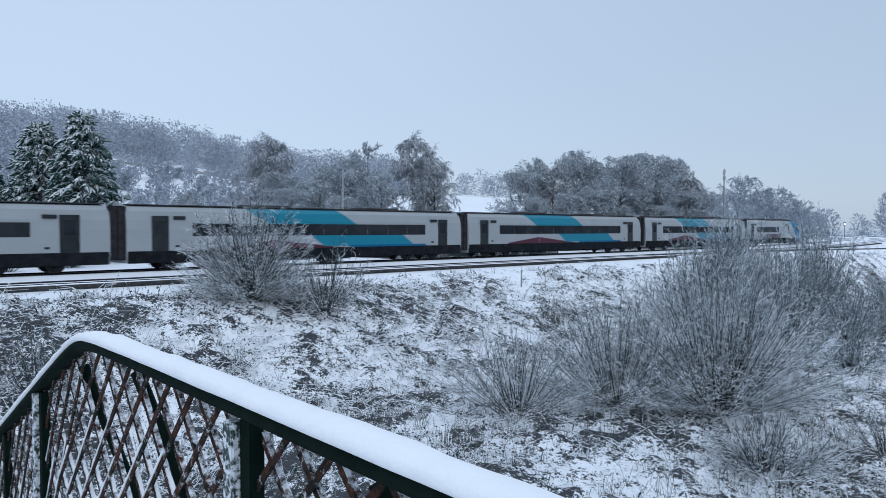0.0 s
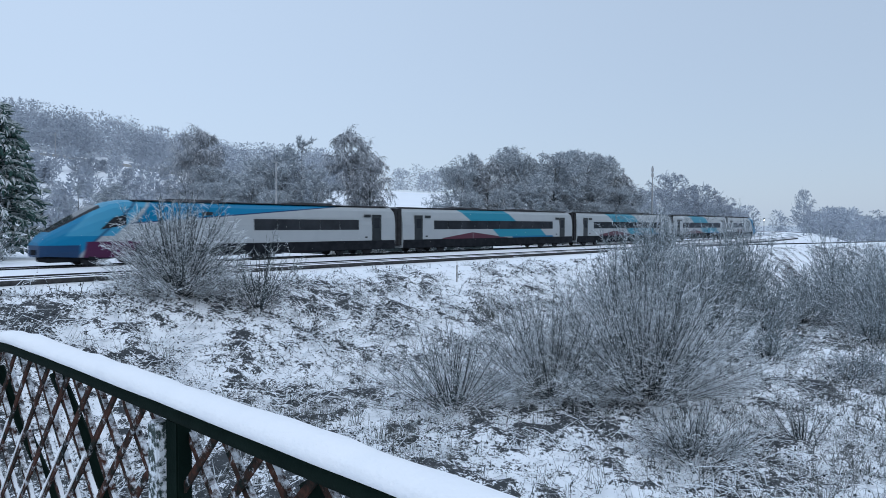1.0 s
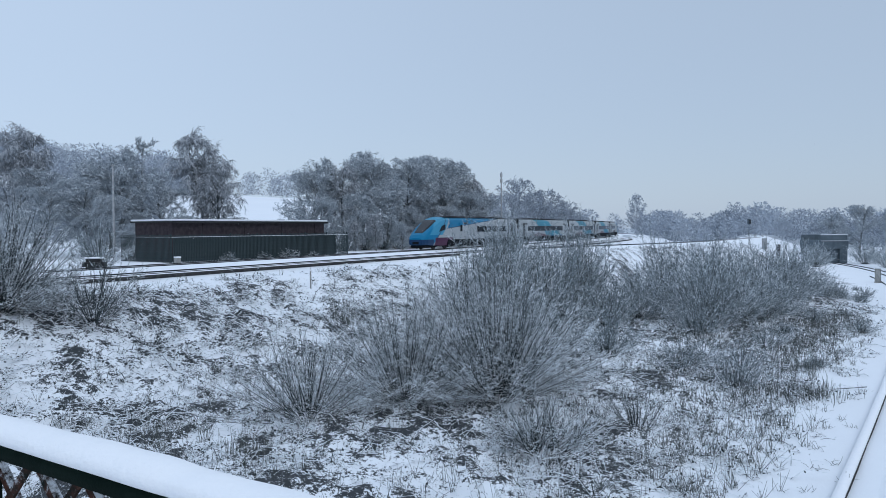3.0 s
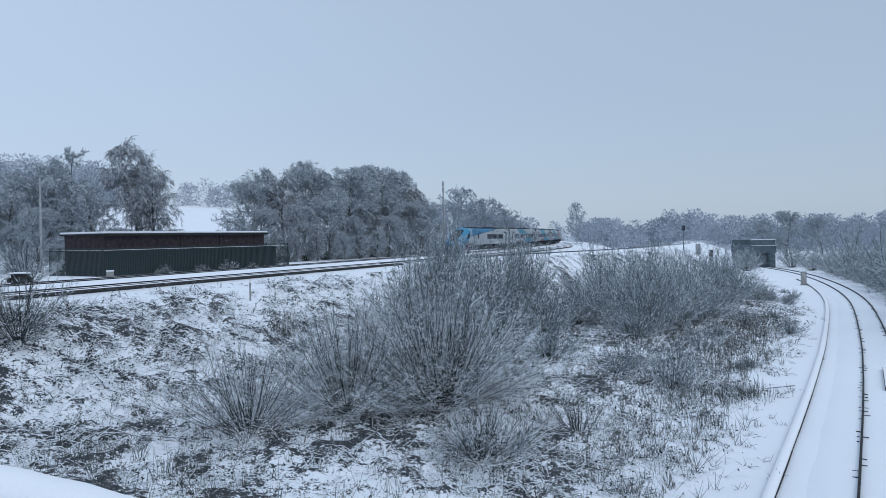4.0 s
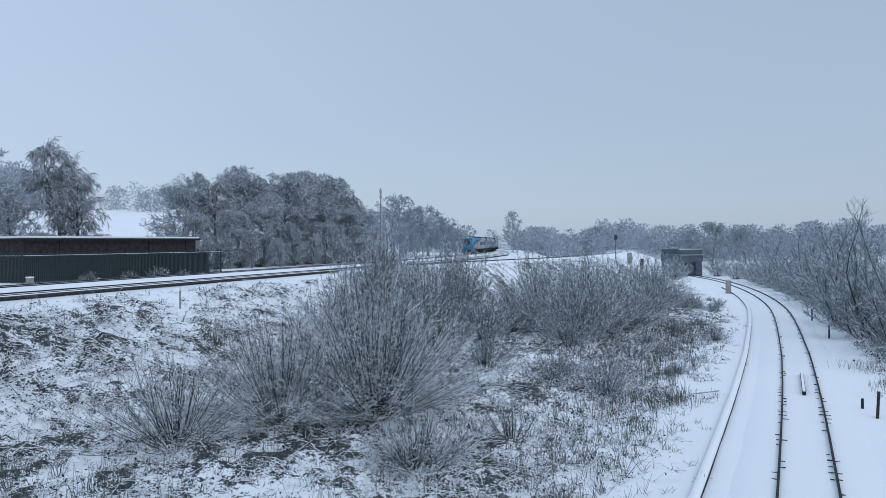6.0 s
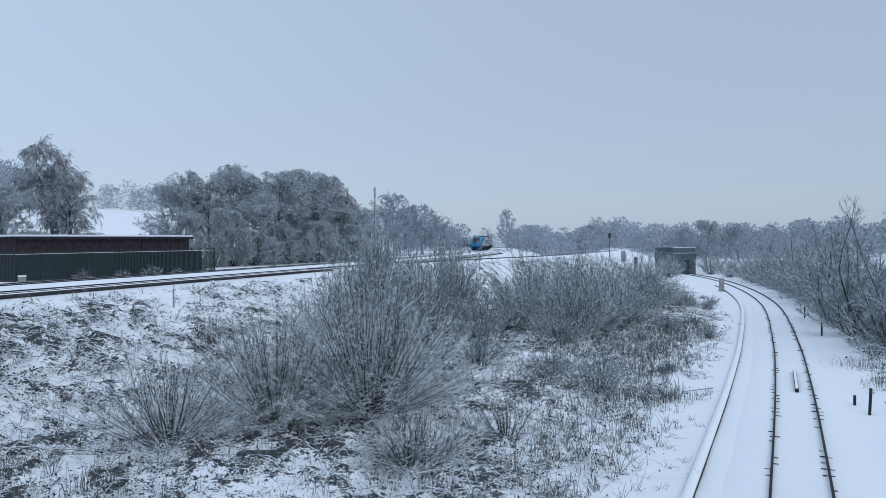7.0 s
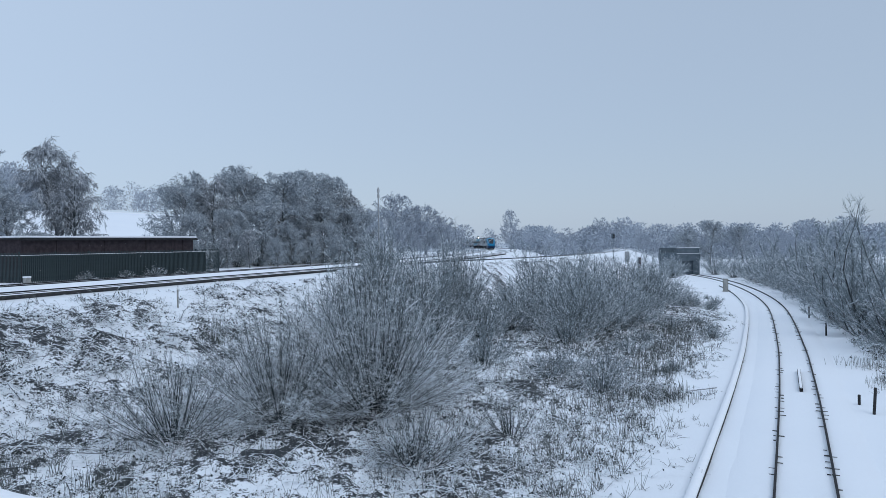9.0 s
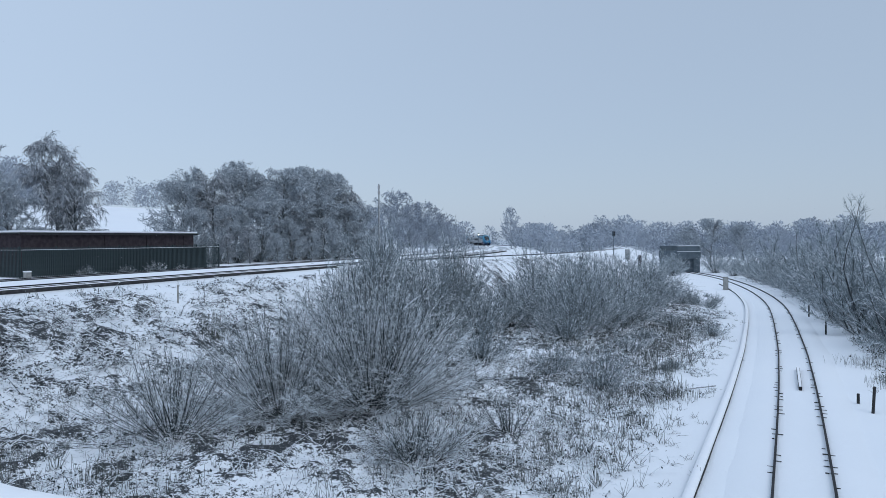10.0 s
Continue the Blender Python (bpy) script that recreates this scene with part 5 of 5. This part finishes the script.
# ---- far woods on the hill and along the horizon ----
def far_woods():
    rng = np.random.default_rng(51)
    spots = []
    for k in range(520):
        az = rng.uniform(-52, -6) if k > 12 else rng.uniform(-3, 1)
        d = rng.uniform(165 if az < -33 else 228, 330) if k > 12 else rng.uniform(315, 330)
        spots.append((d * math.sin(radians(az)), d * math.cos(radians(az)), rng.uniform(8, 14)))
    for k in range(430):
        az = rng.uniform(20, 75)
        d = rng.uniform(190, 300)
        spots.append((d * math.sin(radians(az)), d * math.cos(radians(az)), rng.uniform(5.0, 9.5)))
    for k in range(170):
        az, d = rng.uniform(-34, -9), rng.uniform(120, 212)
        spots.append((d * math.sin(radians(az)), d * math.cos(radians(az)), rng.uniform(2.5, 5.5)))
    sets = []
    # none on the railway or close beside it
    z, dm, _ = ground([s[0] for s in spots], [s[1] for s in spots])
    clear = (dm < -8) | (dm > 10)
    spots, z = [s for s, c in zip(spots, clear) if c], z[clear]
    for (x, y, h), gz in zip(spots, z):
        n = 260
        a, u, g = rng.uniform(0, 2 * np.pi, n), rng.random(n) ** 0.5, rng.uniform(0.05, 1, n)
        w = h * 0.42 * np.sqrt(np.clip(1 - (1.6 * (g - 0.42)) ** 2, np.where(g < 0.4, 0.8, 0.05), 1))
        p = np.c_[x + np.cos(a) * u * w, y + np.sin(a) * u * w, gz + g * h]
        P = grow(rng, p, np.c_[np.cos(a) * u, np.sin(a) * u, np.full(n, 0.7)] + rng.normal(size=(n, 3)) * 0.4, rng.uniform(0.35, 0.9, n), 2, 0.05, 0.2)
        sets.append(slivers(rng, P, np.outer(np.full(n, 0.16), [1.0, 0.6])))
    V, F = joined(sets)
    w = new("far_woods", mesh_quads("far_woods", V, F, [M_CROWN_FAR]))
    tagged(w, "distant bare rimed woods on the hillside, greyed for haze", "woods", kind="stuff")


far_woods()


def field_wall():
    az = np.radians(np.linspace(-30, -19, 60))
    L = np.c_[222 * np.sin(az), 222 * np.cos(az)]
    z = ground(L[:, 0], L[:, 1])[0]
    w = thing("field_wall", "dry stone field wall on the hillside, snow on top", "wall", kind="structure")
    V, F = sweep(L, z, [(-0.3, -0.3), (-0.2, 0.7), (0.2, 0.7), (0.3, -0.3)])
    part("stonework", mesh_quads("stonework", V, F, [M_CONCRETE]), None, w)
    V, F = sweep(L, z + 0.7, [(-0.28, 0.0), (-0.2, 0.14), (0.2, 0.14), (0.28, 0.0)])
    part("snow_coping", mesh_quads("snow_coping", V, F, [M_CAP]), None, w)


field_wall()
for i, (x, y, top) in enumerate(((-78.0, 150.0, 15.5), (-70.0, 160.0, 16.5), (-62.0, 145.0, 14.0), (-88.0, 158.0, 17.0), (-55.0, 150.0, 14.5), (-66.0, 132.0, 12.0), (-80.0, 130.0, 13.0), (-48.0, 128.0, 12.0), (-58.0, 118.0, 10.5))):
    plant(DISTANT, x, y, top, turn=41 * i, label="small rimed tree on the hillside field, paled for haze")
p, h = pole("telegraph_pole", "pale pole standing on the far hillside", "pole", -91.1, 177.3, on_ground(-91.1, 177.3) + 9.5, 0.16, 0.12, M_GREY_STEEL)
part("crossarm", boxed(-0.9, 0.9, -0.06, 0.06, h - 0.6, h - 0.45), M_GREY_STEEL, p)
p, h = pole("telegraph_pole", "pale pole standing on the far hillside", "pole", -43.0, 150.0, on_ground(-43.0, 150.0) + 8.0, 0.14, 0.1, M_GREY_STEEL)
part("crossarm", boxed(-0.8, 0.8, -0.06, 0.06, h - 0.6, h - 0.45), M_GREY_STEEL, p)


# ---- brambles and rough grass under snow ----
def scatter(count, seed, box_, near):
    """Places in rough ground, denser where near says so."""
    rng = np.random.default_rng(seed)
    x, y = rng.uniform(box_[0], box_[1], count * 6), rng.uniform(box_[2], box_[3], count * 6)
    z, dm, dl = ground(x, y)
    keep = (dm > 11.2) & (np.abs(dl) > 3.6) & (x + y > 4.6)
    dens = 0.16 + 0.84 * bramble_at(x, y, dm) ** 1.3
    dens *= np.where(dl < 0, sstep(3.4, 5.2, -dl), sstep(3.6, 7.5, dl)) * near(x, y, dm, dl)
    keep &= rng.random(len(x)) < dens
    i = np.nonzero(keep)[0][:count]
    return rng, x[i], y[i], z[i]


def brambles():
    rng, x, y, z = scatter(12500, 61, (-28, 50, 2, 52), lambda x, y, dm, dl: np.where(dl < 0, 0.8, 1.0) * np.where(np.hypot(x, y) > 38, 0.55, 1.0))
    k = 4
    n = len(x) * k
    p = np.repeat(np.c_[x, y, z - 0.03], k, axis=0) + rng.normal(size=(n, 3)) * np.array([0.16, 0.16, 0.02])
    a = rng.uniform(0, 2 * np.pi, n)
    far = np.repeat(np.hypot(x, y), k)
    heap = np.array([noise.noise(Vector((u * 0.45, v * 0.45, 9))) for u, v in zip(x, y)])
    L = rng.uniform(0.35, 1.05, n) * np.repeat(0.75 + 1.1 * np.clip(2 * heap, 0, 1), k)
    d = np.c_[np.cos(a), np.sin(a), rng.uniform(0.5, 1.8, n)]
    P = grow(rng, p, d, L, 3, 0.55, 0.16)
    R = np.outer(1, [1.3, 1.1, 0.6]) * (rng.uniform(0.006, 0.012, n) * (0.75 + far / 50))[:, None]
    V, F = tubes(P, R)
    # fine dead stems and grass blades in the same tangle
    g = np.repeat(p, 3, axis=0) + rng.normal(size=(3 * n, 3)) * np.array([0.18, 0.18, 0.03])
    up = np.c_[rng.normal(size=(3 * n, 2)), rng.uniform(0.1, 1.2, 3 * n)]
    G = grow(rng, g, up, rng.uniform(0.15, 0.55, 3 * n), 3, 0.45, 0.2)
    V, F = joined([(V, F), slivers(rng, G, np.outer(1, [1.0, 0.9, 0.4]) * (0.0065 * (0.75 + np.repeat(far, 3) / 45))[:, None])])
    b = new("brambles", mesh_quads("brambles", V, F, [M_BRAMBLE]))
    tagged(b, "tangled brambles and dead bracken covered with snow", "brambles", kind="stuff")
    q, dd, f = along(rng, P, 4, 0.05, 0.95)
    pick = rng.random(len(q)) < 0.85
    q, m = q[pick], int(pick.sum())
    s = rng.uniform(0.02, 0.055, m) * (0.75 + np.repeat(far, 4)[pick] / 60)
    u = rng.normal(size=(m, 3)) * np.array([1, 1, 0.7])
    u /= np.linalg.norm(u, axis=1, keepdims=True)
    w = np.cross(u, rng.normal(size=(m, 3)) + np.array([0, 0, 0.5]))
    w /= np.linalg.norm(w, axis=1, keepdims=True) + 1e-9
    up = np.cross(w, u) * 0.25
    S = s[:, None]
    V = np.stack([q, q + (u + 0.55 * w - up) * S, q + 2 * u * S, q + (u - 0.55 * w - up) * S], axis=1).reshape(-1, 3)
    F = np.arange(4 * m).reshape(-1, 4)
    lv = new("bramble_leaves", mesh_quads("bramble_leaves", V, F, [M_LEAF]))
    tagged(lv, "withered bramble leaves holding snow", "brambles", kind="stuff")
    i = rng.permutation(len(q))[:34000]
    r = (rng.uniform(0.02, 0.055, len(i)) * (0.7 + np.hypot(q[i, 0], q[i, 1]) / 60))[:, None]
    sh = np.array([(1, 0, -0.1), (0, 1, -0.1), (-1, 0, -0.1), (0, -1, -0.1), (0, 0, 0.55), (0, 0, -0.3)])[None] * rng.uniform(0.6, 1.5, (len(i), 6, 1))
    V = (q[i][:, None, :] + sh * r[:, None, :]).reshape(-1, 3)
    t = np.array([(0, 1, 4), (1, 2, 4), (2, 3, 4), (3, 0, 4), (1, 0, 5), (2, 1, 5), (3, 2, 5), (0, 3, 5)])
    F = (np.arange(len(i))[:, None, None] * 6 + t[None]).reshape(-1, 3)
    tagged(new("snow_clumps", mesh_quads("snow_clumps", V, F, [M_CAP])), "small clumps of snow caught on the brambles", "snow", kind="stuff")


def rough_grass():
    rng, x, y, z = scatter(5600, 62, (-20, 44, 9, 46), lambda x, y, dm, dl: np.where((dl > 0) & (dl < 13) & (x > 10), 1.6, np.where(dm > 20, 0.8, 0.25)))
    k = 7
    n = len(x) * k
    p = np.repeat(np.c_[x, y, z - 0.03], k, axis=0) + rng.normal(size=(n, 3)) * np.array([0.07, 0.07, 0.01])
    d = np.c_[rng.normal(size=(n, 2)) * 0.35, np.ones(n)]
    P = grow(rng, p, d, rng.uniform(0.18, 0.65, n), 2, 0.1, 0.12)
    V, F = tubes(P, np.outer(np.full(n, 0.007), [1.2, 0.6]))
    g = new("rough_grass", mesh_quads("rough_grass", V, F, [M_STALK]))
    tagged(g, "dead rough grass poking through snow", "grass", kind="stuff")


def dead_stalks(x, y, count, spread, height, seed):
    rng = np.random.default_rng(seed)
    t = thing("dead_reeds", "clump of dead brown reeds standing in snow", "reeds", pose(x, y, on_ground(x, y) - 0.05))
    count = int(count * 1.9)
    p = np.c_[rng.normal(size=(count, 2)) * spread * 0.75, np.zeros(count)]
    P = grow(rng, p, np.c_[rng.normal(size=(count, 2)) * 0.12, np.ones(count)], rng.uniform(0.4, 0.8, count) * height, 4, 0.02, 0.05)
    V, F = tubes(P, np.outer(np.full(count, 0.008), [1.0, 0.9, 0.8, 0.5]))
    tagged(part("stalk_clump", mesh_quads("stalk_clump", V, F, [M_STALK]), None, t), kind="stuff")


def sparse_tufts():
    """Thin grass here and there in the clean snow on both sides of the single track."""
    rng = np.random.default_rng(63)
    sets = []
    for lo, hi, count in ((-9.5, -3.4, 260), (3.8, 9.5, 420)):
        i = rng.integers(45, 120, count)
        off = rng.uniform(lo, hi, count)
        pts = np.array([offset_line(LOWER, o)[j] for o, j in zip(off, i)]) + rng.normal(size=(count, 2)) * 0.6
        z = ground(pts[:, 0], pts[:, 1])[0]
        k = 10
        n = count * k
        p = np.repeat(np.c_[pts, z - 0.02], k, axis=0) + rng.normal(size=(n, 3)) * np.array([0.1, 0.1, 0.0])
        P = grow(rng, p, np.c_[rng.normal(size=(n, 2)) * 0.6, np.ones(n)], rng.uniform(0.08, 0.32, n), 3, 0.25, 0.15)
        sets.append(tubes(P, np.outer(np.full(n, 0.007), [1.2, 1.0, 0.5])))
    V, F = joined(sets)
    tagged(new("sparse_grass", mesh_quads("sparse_grass", V, F, [M_STALK])), "sparse thin grass tufts in clean snow", "grass", kind="stuff")


brambles()
rough_grass()
sparse_tufts()
for i, (x, y, c, s, h) in enumerate(((4.2, 37.0, 60, 0.45, 2.0), (22.2, 24.6, 70, 0.8, 0.9), (20.4, 24.9, 60, 0.8, 0.8), (24.6, 29.0, 70, 0.9, 1.0), (27.2, 32.4, 70, 0.9, 1.1), (29.6, 34.6, 60, 0.9, 1.1), (0.2, 19.4, 50, 0.5, 0.8), (-2.4, 21.5, 50, 0.6, 0.8), (34.0, 40.0, 60, 1.0, 1.2), (38.0, 44.0, 60, 1.0, 1.2), (17.6, 21.4, 50, 0.6, 0.7), (33.0, 22.6, 50, 0.8, 0.7), (36.5, 26.5, 50, 0.9, 0.8), (31.0, 19.6, 40, 0.6, 0.7))):
    dead_stalks(x, y, c, s, h, 70 + i)


def falling_snow():
    """Sparse flakes in the air, all drifting down together; none near the bridge deck."""
    rng = np.random.default_rng(91)
    n = 2200
    x, y, z = rng.uniform(-30, 60, n), rng.uniform(5, 60, n), rng.uniform(1, 30, n)
    keep = np.hypot(x - 1.4, y) > 7
    C = np.c_[x, y, z][keep]
    r = rng.uniform(0.004, 0.008, len(C))[:, None] * (0.7 + np.hypot(C[:, 0], C[:, 1]) / 40)[:, None]
    u = np.array([(1, 0, 0), (0, 1, 0), (-1, 0, 0), (0, -1, 0), (0, 0, 0.8), (0, 0, -0.8)], float)
    V = (C[:, None, :] + u[None] * r[:, None, :]).reshape(-1, 3)
    t = np.array([(0, 1, 4), (1, 2, 4), (2, 3, 4), (3, 0, 4), (1, 0, 5), (2, 1, 5), (3, 2, 5), (0, 3, 5)])
    F = (np.arange(len(C))[:, None, None] * 6 + t[None]).reshape(-1, 3)
    return tagged(new("falling_snow", mesh_quads("falling_snow", V, F, [M_CAP])), "sparse small snowflakes drifting down", "snowflakes", kind="stuff")


FLAKES = falling_snow()


# ---- what moves ----
def motions():
    times = [0.25 * i for i in range(41)]
    for k, c in enumerate(CARS):
        rows = []
        for t in times:
            s = -52.31 + 25.93 * t - 0.09 * t * t + CAR * k
            xa, ya, _ = main_at(s + 4.2)
            xb, yb, _ = main_at(s + CAR - 4.2)
            ang = math.atan2(yb - ya, xb - xa)
            rows.append((t, pose(xa - 4.2 * math.cos(ang), ya - 4.2 * math.sin(ang), MAIN_Z, 0, 0, math.degrees(ang))))
        walk(c, rows)
    walk(FLAKES, [(t, pose(-0.25 * t, -0.1 * t, 0.5 - 1.1 * t)) for t in (0.0, 2.5, 5.0, 7.5, 10.0)])


motions()
